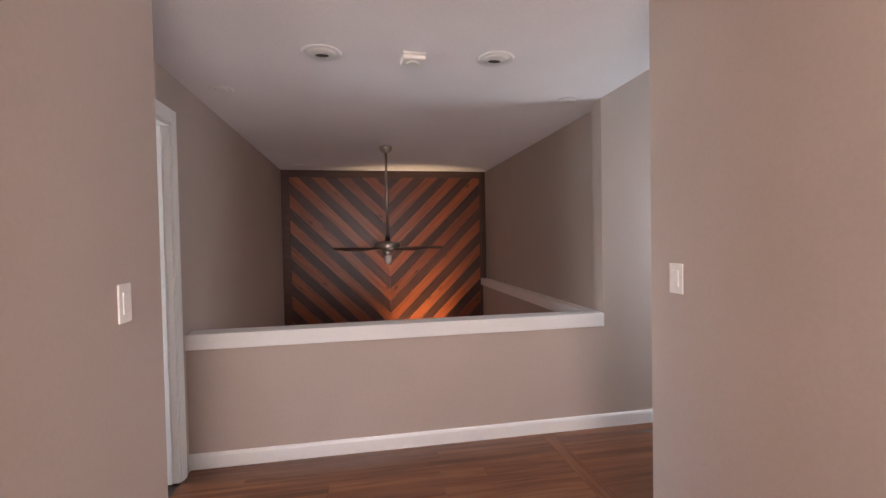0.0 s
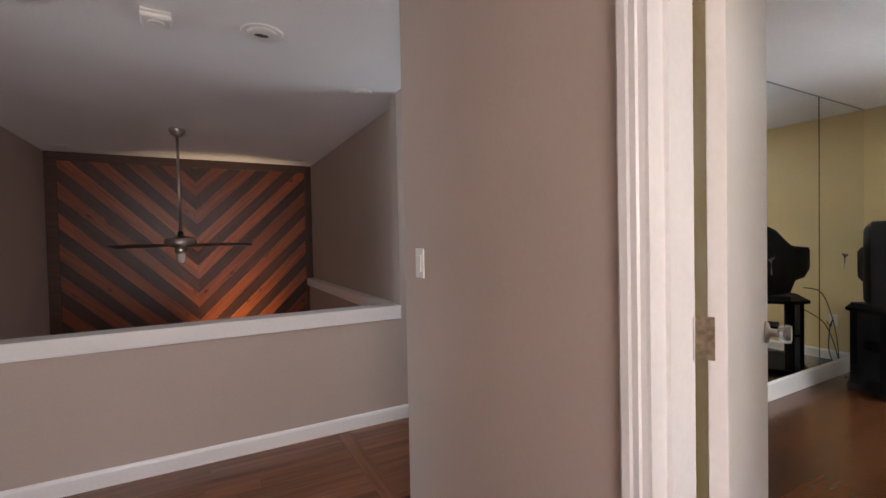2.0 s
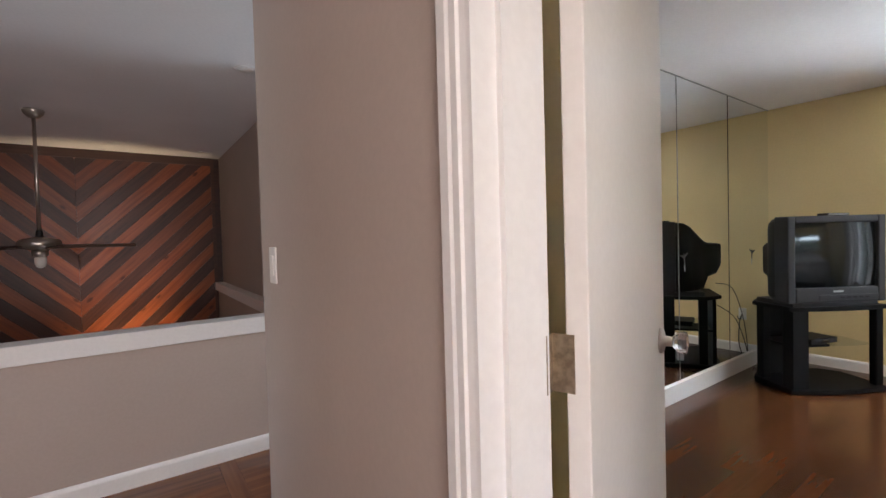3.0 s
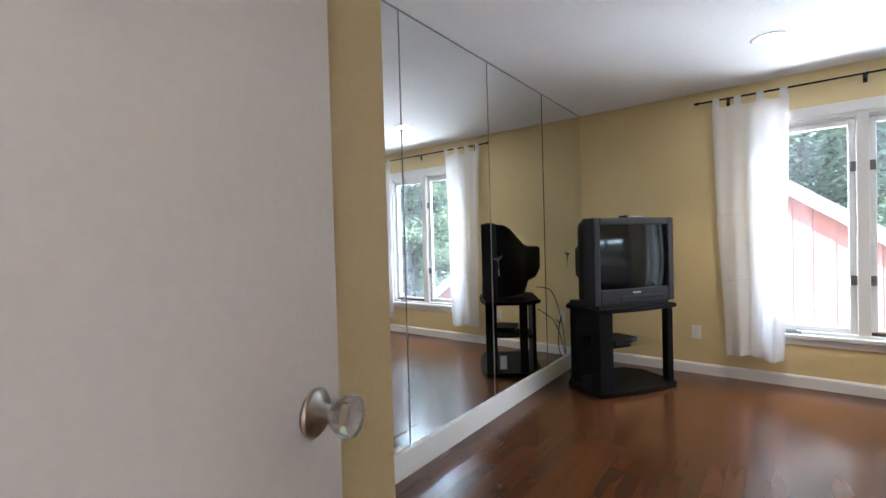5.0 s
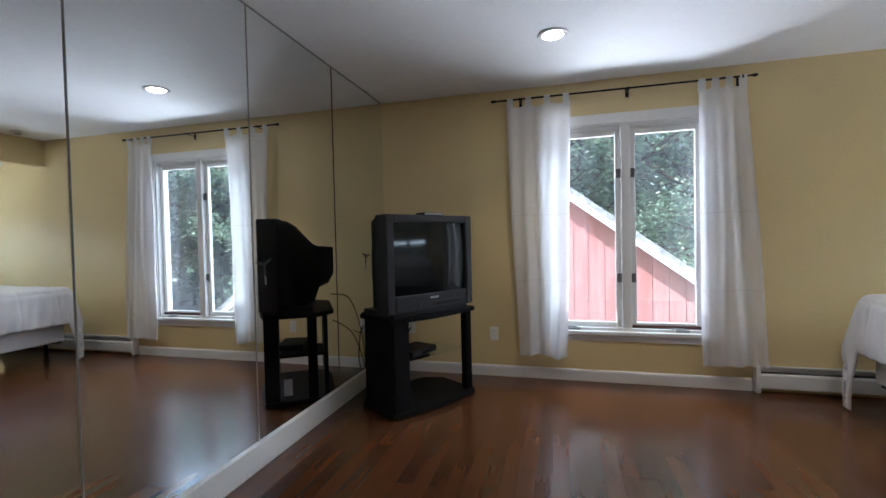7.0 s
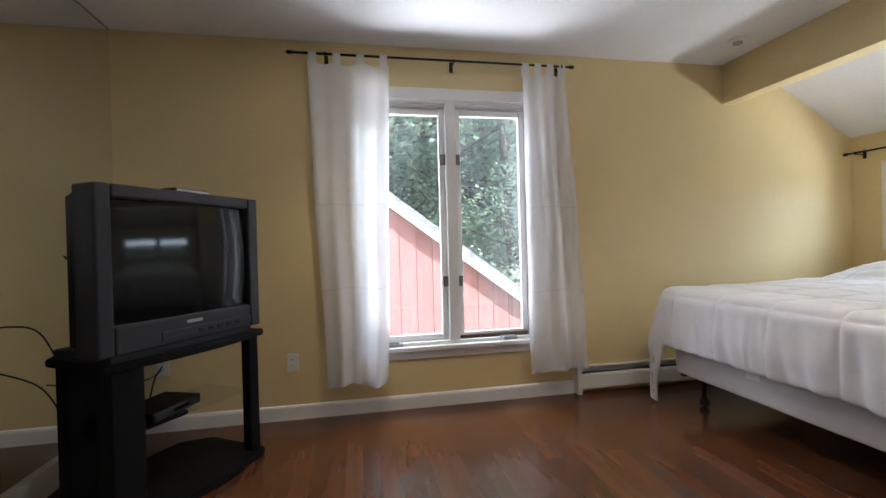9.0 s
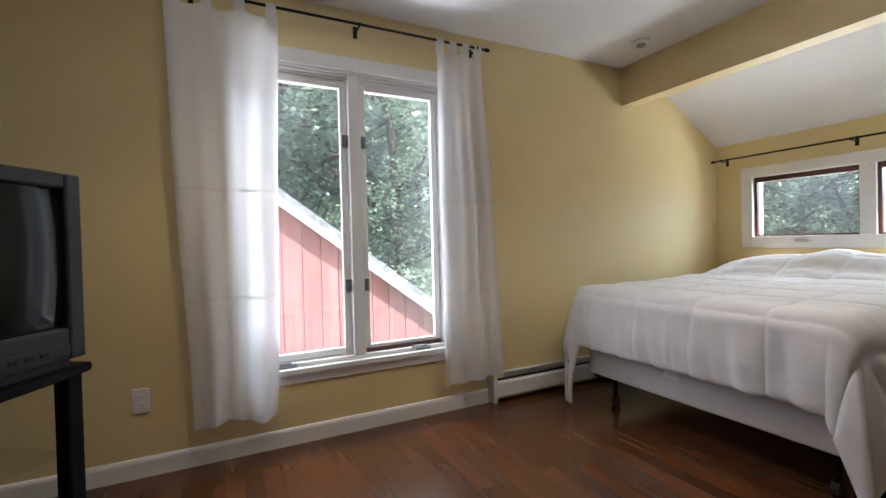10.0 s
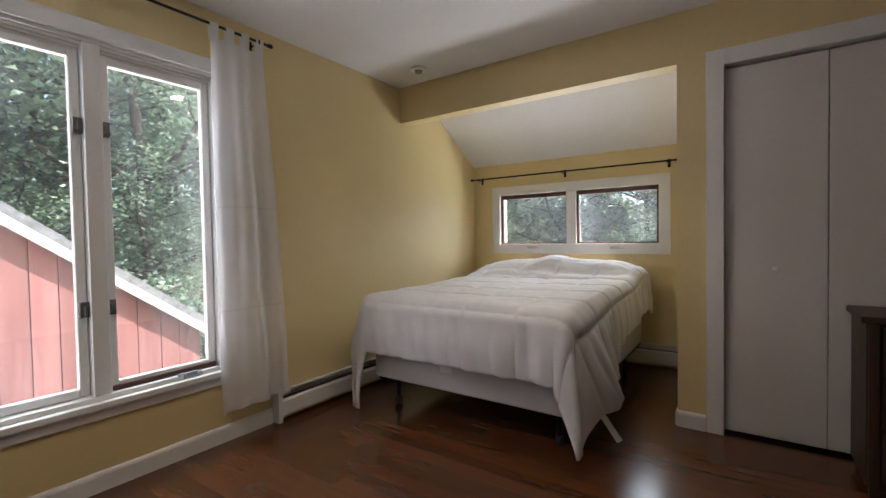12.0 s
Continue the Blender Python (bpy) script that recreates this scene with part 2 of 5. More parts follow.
DARKCAN = plain("dark_can_oval", (0.05, 0.045, 0.04), 0.6)
FANBLADE = timber("dark_fan_blade", (0.045, 0.02, 0.013), (0.09, 0.04, 0.025), (2, 30, 30), 0.4)
FROST = plain("frosted_bulb_glass", (0.75, 0.72, 0.66), 0.25, 0.0, 0.03)
CRYSTAL = Nodes("acrylic_knob", 0.06).m
CRYSTAL.node_tree.nodes["Principled BSDF"].inputs["Transmission Weight"].default_value = 0.85
CRYSTAL.node_tree.nodes["Principled BSDF"].inputs["IOR"].default_value = 1.49
DARKWOOD = timber("dark_dresser_wood", (0.03, 0.014, 0.009), (0.07, 0.032, 0.02), (20, 20, 1.2), 0.4)
CARPET = cloth("grey_carpet", (0.30, 0.27, 0.25), 0.0, 90, 0.6)
SEAMGREY = plain("dark_mirror_edge", (0.30, 0.31, 0.30), 0.4)
DECAL = plain("black_vinyl", (0.01, 0.01, 0.01), 0.45)

# ---------------------------------------------------------------- mesh helpers


def bm_box(lo, hi, bevel=0.0, seg=1, bm=None):
    own = bm or bmesh.new()
    geo = bmesh.ops.create_cube(own, size=1.0)
    c = [(a + b) / 2 for a, b in zip(lo, hi)]
    d = [max(b - a, 1e-4) for a, b in zip(lo, hi)]
    for v in geo["verts"]:
        v.co = Vector((c[0] + v.co.x * d[0], c[1] + v.co.y * d[1], c[2] + v.co.z * d[2]))
    if bevel:
        edges = list({e for v in geo["verts"] for e in v.link_edges})
        bmesh.ops.bevel(own, geom=edges, offset=bevel, segments=seg, affect="EDGES", profile=0.5)
    return own


def bm_cyl(p0, p1, r0, r1=None, n=16, bm=None, caps=True):
    own = bm or bmesh.new()
    p0, p1 = Vector(p0), Vector(p1)
    d = p1 - p0
    m = Matrix.Translation((p0 + p1) / 2) @ d.to_track_quat("Z", "Y").to_matrix().to_4x4()
    bmesh.ops.create_cone(own, cap_ends=caps, segments=n, radius1=r0, radius2=r0 if r1 is None else r1, depth=d.length, matrix=m)
    return own


def bm_lathe(profile, n=28, bm=None, center=(0, 0, 0)):
    """A turned shape from (radius, height) pairs."""
    own = bm or bmesh.new()
    rings = []
    for r, z in profile:
        rings.append([own.verts.new((center[0] + r * math.cos(2 * math.pi * k / n), center[1] + r * math.sin(2 * math.pi * k / n), center[2] + z)) for k in range(n)])
    for a, b in zip(rings, rings[1:]):
        for k in range(n):
            own.faces.new((a[k], a[(k + 1) % n], b[(k + 1) % n], b[k]))
    own.faces.new(rings[0][::-1])
    own.faces.new(rings[-1])
    bmesh.ops.recalc_face_normals(own, faces=own.faces)
    return own


def bm_prism(outline, z0, z1, bevel=0.0):
    """An upright prism over a plan outline."""
    own = bmesh.new()
    a = [own.verts.new((x, y, z0)) for x, y in outline]
    b = [own.verts.new((x, y, z1)) for x, y in outline]
    k = len(a)
    own.faces.new(a[::-1]), own.faces.new(b)
    for i in range(k):
        own.faces.new((a[i], a[(i + 1) % k], b[(i + 1) % k], b[i]))
    bmesh.ops.recalc_face_normals(own, faces=own.faces)
    if bevel:
        bmesh.ops.bevel(own, geom=list(own.edges), offset=bevel, segments=2, affect="EDGES")
    return own


def bm_tube(points, r, n=8):
    own = bmesh.new()
    pts = [Vector(p) for p in points]
    rings = []
    for i, p in enumerate(pts):
        d = (pts[min(i + 1, len(pts) - 1)] - pts[max(i - 1, 0)]).normalized()
        q = d.to_track_quat("Z", "Y")
        rings.append([own.verts.new(p + q @ Vector((r * math.cos(2 * math.pi * k / n), r * math.sin(2 * math.pi * k / n), 0))) for k in range(n)])
    for a, b in zip(rings, rings[1:]):
        for k in range(n):
            own.faces.new((a[k], a[(k + 1) % n], b[(k + 1) % n], b[k]))
    own.faces.new(rings[0][::-1]), own.faces.new(rings[-1])
    bmesh.ops.recalc_face_normals(own, faces=own.faces)
    return own


def mesh_of(name, bm, material, smooth=False):
    me = bpy.data.meshes.new(name)
    bm.to_mesh(me)
    bm.free()
    me.materials.append(material)
    if smooth:
        for p in me.polygons:
            p.use_smooth = True
    return me


def part(name, bm, material, parent, label="", smooth=False):
    ob = new(name, mesh_of(name, bm, material, smooth))
    ob.parent = parent
    if label:
        tagged(ob, label)
    return ob


def smooth_part(name, bm, material, parent, label=""):
    ob = part(name, bm, material, parent, label, True)
    soften(ob)
    return ob


def soften(ob, angle=40):
    me = ob.data
    me.set_sharp_from_angle(angle=radians(angle))


def thing(name, m, label, category, group="", kind=""):
    ob = new(name)
    ob.empty_display_size = 0.1
    ob.matrix_world = m
    return tagged(ob, label, category, group, kind)


def single(name, bm, material, label, category, group="", kind="", smooth=False):
    ob = new(name, mesh_of(name, bm, material, smooth))
    if smooth:
        soften(ob)
    return tagged(ob, label, category, group, kind)


def setting(name, bm, material, label, category):
    return single(name, bm, material, label, category, kind="structure")


def boxes(*pairs):
    bm = bmesh.new()
    for lo, hi in pairs:
        bm_box(lo, hi, bm=bm)
    return bm


def bm_profile(profile, length, bm=None, axis="x", at=(0, 0, 0), flip=1):
    """A moulding: (out, up) profile drawn along x or y from `at`; out goes to +/-y or +/-x by flip."""
    own = bm or bmesh.new()
    ends = []
    for s in (0, length):
        ring = []
        for o, u in profile:
            p = (s, flip * o, u) if axis == "x" else (flip * o, s, u)
            ring.append(own.verts.new(Vector(at) + Vector(p)))
        ends.append(ring)
    k = len(profile)
    for i in range(k):
        own.faces.new((ends[0][i], ends[0][(i + 1) % k], ends[1][(i + 1) % k], ends[1][i]))
    own.faces.new(ends[0]), own.faces.new(ends[1])
    bmesh.ops.recalc_face_normals(own, faces=own.faces)
    return own


BASE = [(0, 0), (0.014, 0), (0.014, 0.075), (0.011, 0.085), (0.006, 0.092), (0, 0.094)]

# ---------------------------------------------------------------- setting: bedroom
setting("floor", boxes(((3.82, -3.37, -0.2), (8.75, 2.4, -0.0125))), SUBFLOOR, "dark subfloor under red-brown oak strip flooring", "floor")
setting("ceiling", boxes(((3.82, -2.11, 2.44), (8.75, 2.4, 2.6))), CEIL, "smooth white painted bedroom ceiling", "ceiling")
WY0, WY1, WZ0, WZ1 = -0.385, 0.755, 0.42, 2.09
setting("wall_east", boxes(((8.6, -3.37, 0), (8.75, WY0, 2.44)), ((8.6, WY1, 0), (8.75, 2.4, 2.44)), ((8.6, WY0, 0), (8.75, WY1, WZ0)), ((8.6, WY0, WZ1), (8.75, WY1, 2.44))), YELLOW, "yellow painted wall with a tall casement window", "wall")
setting("wall_north", boxes(((4.84, 2.27, 0), (8.6, 2.4, 2.44))), YELLOW, "yellow painted wall behind large mirror panels", "wall")
setting("wall_closet_bump", boxes(((3.94, 1.441, 0), (4.963, 1.54, 2.44)), ((4.84, 1.54, 0), (4.963, 2.27, 2.44))), YELLOW, "yellow painted wall corner behind the open door", "wall")
HY = 0.10
DY0, DY1, DZ = 0.27, 1.045, 2.05
setting("wall_west", boxes(((3.88, -2.11, 0), (3.94, DY0 - 0.02, 2.44)), ((3.88, DY1 + 0.02, 0), (3.94, 1.441, 2.44)), ((3.88, DY0 - 0.02, DZ + 0.02), (3.94, DY1 + 0.02, 2.44))), YELLOW, "yellow painted bedroom side of the doorway wall", "wall")
CX0, CX1, CZ = 4.45, 6.25, 2.085
setting("wall_south", boxes(((3.94, -2.11, 0), (CX0, -1.99, 2.44)), ((CX1, -2.11, 0), (6.48, -1.99, 2.44)), ((CX0, -2.11, CZ), (CX1, -1.99, 2.44)), ((6.48, -2.11, 2.14), (8.6, -1.99, 2.44))), YELLOW, "yellow painted wall and header beam over the bed alcove", "wall")
setting("wall_closet_back", boxes(((3.82, -2.75, 0), (6.36, -2.65, 2.44)), ((3.82, -2.65, 0), (3.94, -2.11, 2.44)), ((3.82, -2.75, 2.44), (6.36, -2.11, 2.6))), BEIGE, "plain wall closing the closet", "wall")
AX0, AX1, AZ0, AZ1 = 6.75, 8.30, 1.05, 1.59
setting("wall_alcove_side", boxes(((6.36, -3.37, 0), (6.48, -2.11, 2.9))), YELLOW, "yellow painted side wall of the bed alcove", "wall")
setting("wall_alcove_end", boxes(((6.48, -3.37, 0), (AX0, -3.22, 2.05)), ((AX1, -3.37, 0), (8.6, -3.22, 2.05)), ((AX0, -3.37, 0), (AX1, -3.22, AZ0)), ((AX0, -3.37, AZ1), (AX1, -3.22, 2.05))), YELLOW, "yellow painted alcove wall with two awning windows", "wall")
bm = bmesh.new()
sl = [(-3.37, 1.812), (-2.05, 2.59), (-2.05, 2.72), (-3.37, 1.94)]
va = [bm.verts.new((6.37, y, z)) for y, z in sl]
vb = [bm.verts.new((8.74, y, z)) for y, z in sl]
bm.faces.new(va), bm.faces.new(vb[::-1])
for i in range(4):
    bm.faces.new((va[i], va[(i + 1) % 4], vb[(i + 1) % 4], vb[i]))
bmesh.ops.recalc_face_normals(bm, faces=bm.faces)
setting("ceiling_alcove", bm, CEIL, "sloping white ceiling over the bed alcove", "ceiling")

# baseboards
bm = bmesh.new()
bm_profile(BASE, 2.94, bm, "y", (8.6, -0.68, 0), -1)
setting("baseboard_east", bm, WHITE, "white painted baseboard under the window", "baseboard")
bm = bmesh.new()
bm_profile(BASE, 6.48 - 6.335, bm, "x", (6.335, -1.99, 0), 1)
bm_profile(BASE, 0.12, bm, "y", (6.48, -2.11, 0), 1)
bm_profile(BASE, 4.36 - 3.94, bm, "x", (3.94, -1.99, 0), 1)
setting("baseboard_south", bm, WHITE, "white painted baseboard beside the closet", "baseboard")
bm = bmesh.new()
bm_profile(BASE, 4.963 - 3.94, bm, "x", (3.94, 1.441, 0), -1)
bm_profile(BASE, 0.79, bm, "y", (4.963, 1.46, 0), 1)
setting("baseboard_bump", bm, WHITE, "white painted baseboard round the wall corner", "baseboard")
bm = bm_box((4.963, 2.238, 0), (8.586, 2.27, 0.135), 0.004, 2)
setting("trim_mirror_curb", bm, WHITE, "white painted curb under the mirror panels", "trim")

# mirror panels, each with a dark edge line
glassw = [(4.968, 5.921), (5.925, 6.803), (6.807, 7.681), (7.685, 8.594)]
wm = thing("wall_mirror", pose(0, 0, 0), "floor to ceiling frameless wall mirror in four panels", "mirror")
for a, b in glassw:
    part("mirror_panel", bm_box((a, 2.256, 0.137), (b, 2.268, 2.432), 0.002), MIRROR, wm)
for (a, b), (c, d) in zip(glassw, glassw[1:]):
    part("seam", bm_box((b - 0.001, 2.2535, 0.137), (c + 0.001, 2.2555, 2.432)), BLACKMETAL if b > 7.5 else SEAMGREY, wm, "dark seam between the panels")
part("channel", bm_box((4.968, 2.252, 2.4325), (8.594, 2.268, 2.439)), SEAMGREY, wm, "thin metal channel")


def bird(x, z, size, tilt):
    bm = bmesh.new()
    out = [(-0.03, -0.55), (0.03, -0.55), (0.07, -0.05), (0.25, 0.10), (0.42, 0.13), (0.62, 0.30), (0.40, 0.26), (0.20, 0.22), (0.05, 0.08), (0.04, 0.30), (-0.02, 0.32),
           (-0.04, 0.08), (-0.20, 0.20), (-0.42, 0.25), (-0.60, 0.28), (-0.40, 0.12), (-0.22, 0.08), (-0.06, -0.05)]
    f = [bm.verts.new((px * size, 0, pz * size)) for px, pz in out]
    b = [bm.verts.new((px * size, 0.0012, pz * size)) for px, pz in out]
    n = len(out)
    bm.faces.new(f), bm.faces.new(b[::-1])
    for i in range(n):
        bm.faces.new((f[i], f[(i + 1) % n], b[(i + 1) % n], b[i]))
    ob = single("bird_decal", bm, DECAL, "black vinyl bird decal stuck on the mirror", "decal", "bird decals")
    part("stem", bm_box((-0.004, 0.0, -0.105), (0.004, 0.001, -0.012)), SILVER, ob, "pale silver stem")
    ob.matrix_world = pose(x, 2.2535, z, 0, tilt, 0)


bird(8.18, 1.055, 0.11, 8)
bird(6.89, 1.07, 0.11, -6)
bird(5.575, 1.06, 0.075, 0)

# ---------------------------------------------------------------- door and its frame
setting("door_frame", boxes(((3.81, DY1, 0), (3.95, DY1 + 0.02, DZ)), ((3.81, DY0 - 0.02, 0), (3.95, DY0, DZ)), ((3.81, DY0 - 0.02, DZ), (3.95, DY1 + 0.02, DZ + 0.02)),
                            ((3.855, DY1 - 0.011, 0), (3.89, DY1, DZ)), ((3.855, DY0, 0), (3.89, DY0 + 0.011, DZ)), ((3.855, DY0, DZ - 0.011), (3.89, DY1, DZ))), WHITE, "white painted door jamb with stop", "door frame")
CAS = [(0, 0), (0.010, 0), (0.012, 0.012), (0.016, 0.016), (0.016, 0.030), (0.019, 0.036), (0.019, 0.055), (0.012, 0.064), (0, 0.066)]


def casing_upright(bm, x, y, z1, sx, sy):
    """Moulded upright: profile widens from the opening at y in direction sy, proud of x in direction sx."""
    ends = []
    for z in (0, z1):
        ends.append([bm.verts.new((x + sx * o, y + sy * u, z)) for o, u in CAS])
    k = len(CAS)
    for i in range(k):
        bm.faces.new((ends[0][i], ends[0][(i + 1) % k], ends[1][(i + 1) % k], ends[1][i]))
    bm.faces.new(ends[0]), bm.faces.new(ends[1])


bm = bmesh.new()
casing_upright(bm, 3.82, DY1 + 0.008, DZ + 0.08, -1, 1)
casing_upright(bm, 3.82, DY0 - 0.008, DZ + 0.08, -1, -1)
bm_box((3.802, DY0 - 0.008, DZ + 0.01), (3.82, DY1 + 0.008, DZ + 0.08), bm=bm)
casing_upright(bm, 3.94, DY1 + 0.008, DZ + 0.08, 1, 1)
casing_upright(bm, 3.94, DY0 - 0.008, DZ + 0.08, 1, -1)
bm_box((3.94, DY0 - 0.008, DZ + 0.01), (3.958, DY1 + 0.008, DZ + 0.08), bm=bm)
bmesh.ops.recalc_face_normals(bm, faces=bm.faces)
setting("trim_door", bm, WHITE, "white moulded casing round the bedroom doorway", "trim")

DOORYAW = 19.6
door = thing("door_1", pose(3.958, 1.045, 0.012, 0, 0, DOORYAW), "flush off-white interior door standing wide open", "door", kind="structure")
part("leaf", bm_box((0.012, -0.052, 0.0), (0.700, -0.016, 2.025), 0.002), DOORW, door)


def knob(parent, x, z, side):
    bm = bm_lathe([(0.006, 0), (0.033, 0.0), (0.034, 0.004), (0.029, 0.009), (0.014, 0.013), (0.012, 0.03)], 28)
    bm.transform(Matrix.Translation((x, -0.034 + side * 0.0181, z)) @ Matrix.Rotation(radians(90 if side < 0 else -90), 4, "X"))
    part("rose", bm, NICKEL, parent, "satin nickel rose", True)
    bm = bm_lathe([(0.010, 0.028), (0.016, 0.032), (0.027, 0.045), (0.030, 0.056), (0.027, 0.064), (0.012, 0.066), (0.005, 0.062)], 12)
    bm.transform(Matrix.Translation((x, -0.034 + side * 0.0181, z)) @ Matrix.Rotation(radians(90 if side < 0 else -90), 4, "X"))
    part("knob", bm, CRYSTAL, parent, "clear faceted acrylic knob")


knob(door, 0.632, 0.975, -1)
knob(door, 0.632, 0.975, 1)
part("latch_plate", bm_box((0.6995, -0.046, 0.945), (0.7012, -0.022, 1.005), 0.0005), NICKEL, door, "nickel latch plate")
for z in (0.22, 1.065, 1.80):
    bm = bm_cyl((-0.006, 0.012, z - 0.045), (-0.006, 0.012, z + 0.045), 0.0065, n=12)
    bm_cyl((-0.006, 0.012, z + 0.045), (-0.006, 0.012, z + 0.056), 0.008, 0.004, n=12, bm=bm)
    bm_box((0.0098, -0.030, z - 0.045), (0.0118, 0.006, z + 0.045), bm=bm)
    bm_box((-0.014, 0.004, z - 0.045), (-0.004, 0.0065, z + 0.045), bm=bm)
    bm_box((-0.006, 0.004, z - 0.045), (0.0118, 0.0065, z + 0.045), bm=bm)
    part("hinge", bm, BRASS, door, "worn brushed brass hinge")

# ---------------------------------------------------------------- tall casement window


def window_tall():
    w = thing("window_1", pose(8.6, 0.185, 0), "white double casement window, sashes closed", "window", kind="structure")
    y0, y1 = WY0 - 0.185, WY1 - 0.185
    cw = 0.075
    bm = bmesh.new()
    bm_box((-0.016, y1 - 0.004, WZ0 - 0.02), (-0.001, y1 + cw, WZ1 + cw), 0.004, 2, bm)
    bm_box((-0.016, y0 - cw, WZ0 - 0.02), (-0.001, y0 + 0.004, WZ1 + cw), 0.004, 2, bm)
    bm_box((-0.016, y0 + 0.004, WZ1 - 0.004), (-0.001, y1 - 0.004, WZ1 + cw), 0.004, 2, bm)
    part("casing", bm, WHITE, w)
    part("sill", bm_box((-0.034, y0 - cw, WZ0 - 0.035), (0.02, y1 + cw, WZ0 - 0.002), 0.006, 2), WHITE, w)
    part("apron", bm_box((-0.013, y0 - cw + 0.01, WZ0 - 0.085), (-0.001, y1 + cw - 0.01, WZ0 - 0.035), 0.003, 2), WHITE, w)
    bm = bmesh.new()
    for lo, hi in (((0.0, y0, WZ0), (0.15, y0 + 0.02, WZ1)), ((0.0, y1 - 0.02, WZ0), (0.15, y1, WZ1)), ((0.0, y0 + 0.02, WZ1 - 0.02), (0.15, y1 - 0.02, WZ1)), ((0.0, y0 + 0.02, WZ0), (0.15, y1 - 0.02, WZ0 + 0.02))):
        bm_box(lo, hi, bm=bm)
    part("window_frame", bm, WHITE, w)
    bm = bmesh.new()
    for k, d in enumerate((0.012, 0.03, 0.048)):
        bm_box((d, y0 + 0.021, WZ1 - 0.032 - 0.012 * k), (d + 0.016, y1 - 0.021, WZ1 - 0.021), 0.003, 1, bm)
    part("head_stop", bm, WHITE, w, "white stepped head moulding")
    part("mullion", bm_box((0.002, -0.035, WZ0 + 0.02), (0.13, 0.035, WZ1 - 0.02), 0.004, 2), WHITE, w, "broad white centre post")
    for a, b in ((0.037, y1 - 0.022), (y0 + 0.022, -0.037)):
        bm = bmesh.new()
        st, zt, zb = 0.040, WZ1 - 0.052, WZ0 + 0.023
        x0, x1 = 0.045, 0.085
        for lo, hi in (((x0, a, zb), (x1, a + st, zt)), ((x0, b - st, zb), (x1, b, zt)), ((x0, a + st, zt - st), (x1, b - st, zt)), ((x0, a + st, zb), (x1, b - st, zb + st))):
            bm_box(lo, hi, 0.006, 2, bm)
        sash = part("sash", bm, WHITE, w)
        pane = part("pane", bm_box((0.062, a + st - 0.006, zb + st - 0.006), (0.068, b - st + 0.006, zt - st + 0.006)), GLASS, sash, "clear glass")
        pane.visible_shadow = False
        lx = b - 0.012 if b < 0 else a + 0.012
        for z in (0.845, 1.69):
            bm = bm_box((0.028, lx - 0.022, z - 0.036), (0.0449, lx + 0.022, z + 0.036), 0.004, 2)
            bm_box((0.016, lx - 0.008, z - 0.026), (0.029, lx + 0.008, z + 0.018), 0.004, 2, bm)
            part("sash_lock", bm, LOCKMETAL, sash, "tarnished metal sash lock")
    bm = bm_box((0.03, y0 + 0.03, WZ0 + 0.0205), (0.044, -0.034, WZ0 + 0.046), 0.003, 1)
    part("screen_rail", bm, BROWNSASH, w, "dark brown lower rail")
    for yy in (y0 + 0.17, y1 - 0.16):
        bm = bm_box((-0.004, yy - 0.05, WZ0 - 0.0015), (0.028, yy + 0.05, WZ0 + 0.022), 0.006, 2)
        bm_cyl((0.0, yy - 0.02, WZ0 + 0.026), (-0.006, yy + 0.075, WZ0 + 0.03), 0.006, 0.005, 10, bm)
        bm_cyl((-0.006, yy + 0.075, WZ0 + 0.028), (-0.022, yy + 0.075, WZ0 + 0.032), 0.008, 0.007, 10, bm)
        part("crank", bm, SILVER, w, "grey metal crank handle")


window_tall()


def curtain_rod(name, m, length, brackets, label):
    """A thin black rod along local x with finials and brackets; the wall lies at local +y 0.09."""
    r = thing(name, m, label, "curtain rod")
    part("rod", bm_cyl((0, 0, 0), (length, 0, 0), 0.0075, n=14), BLACKMETAL, r, "", True)
    for x, s in ((0, -1), (length, 1)):
        bm = bm_lathe([(0.008, 0), (0.013, 0.006), (0.009, 0.012), (0.014, 0.022), (0.006, 0.036), (0.002, 0.04)], 14)
        bm.transform(Matrix.Translation((x, 0, 0)) @ Matrix.Rotation(radians(90 * s), 4, "Y"))
        part("finial", bm, BLACKMETAL, r, "", True)
    for x in brackets:
        bm = bm_box((x - 0.006, -0.002, -0.014), (x + 0.006, 0.088, -0.008), 0.002)
        bm_box((x - 0.012, 0.084, -0.045), (x + 0.012, 0.0885, 0.025), 0.001, 1, bm)
        bm_box((x - 0.006, -0.013, -0.014), (x + 0.006, -0.008, 0.008), 0.001, 1, bm)
        part("bracket", bm, BLACKMETAL, r)
    return r


# local x runs along world -y for the tall window
curtain_rod("curtain_rod", pose(8.51, 1.20, 2.325, 0, 0, -90), 1.86, (0.20, 1.03, 1.80), "thin black metal curtain rod above the tall window")
curtain_rod("curtain_rod", pose(8.555, -3.13, 1.755, 0, 0, 180), 1.93, (0.06, 0.97, 1.87), "thin black curtain rod with nothing hung on it")


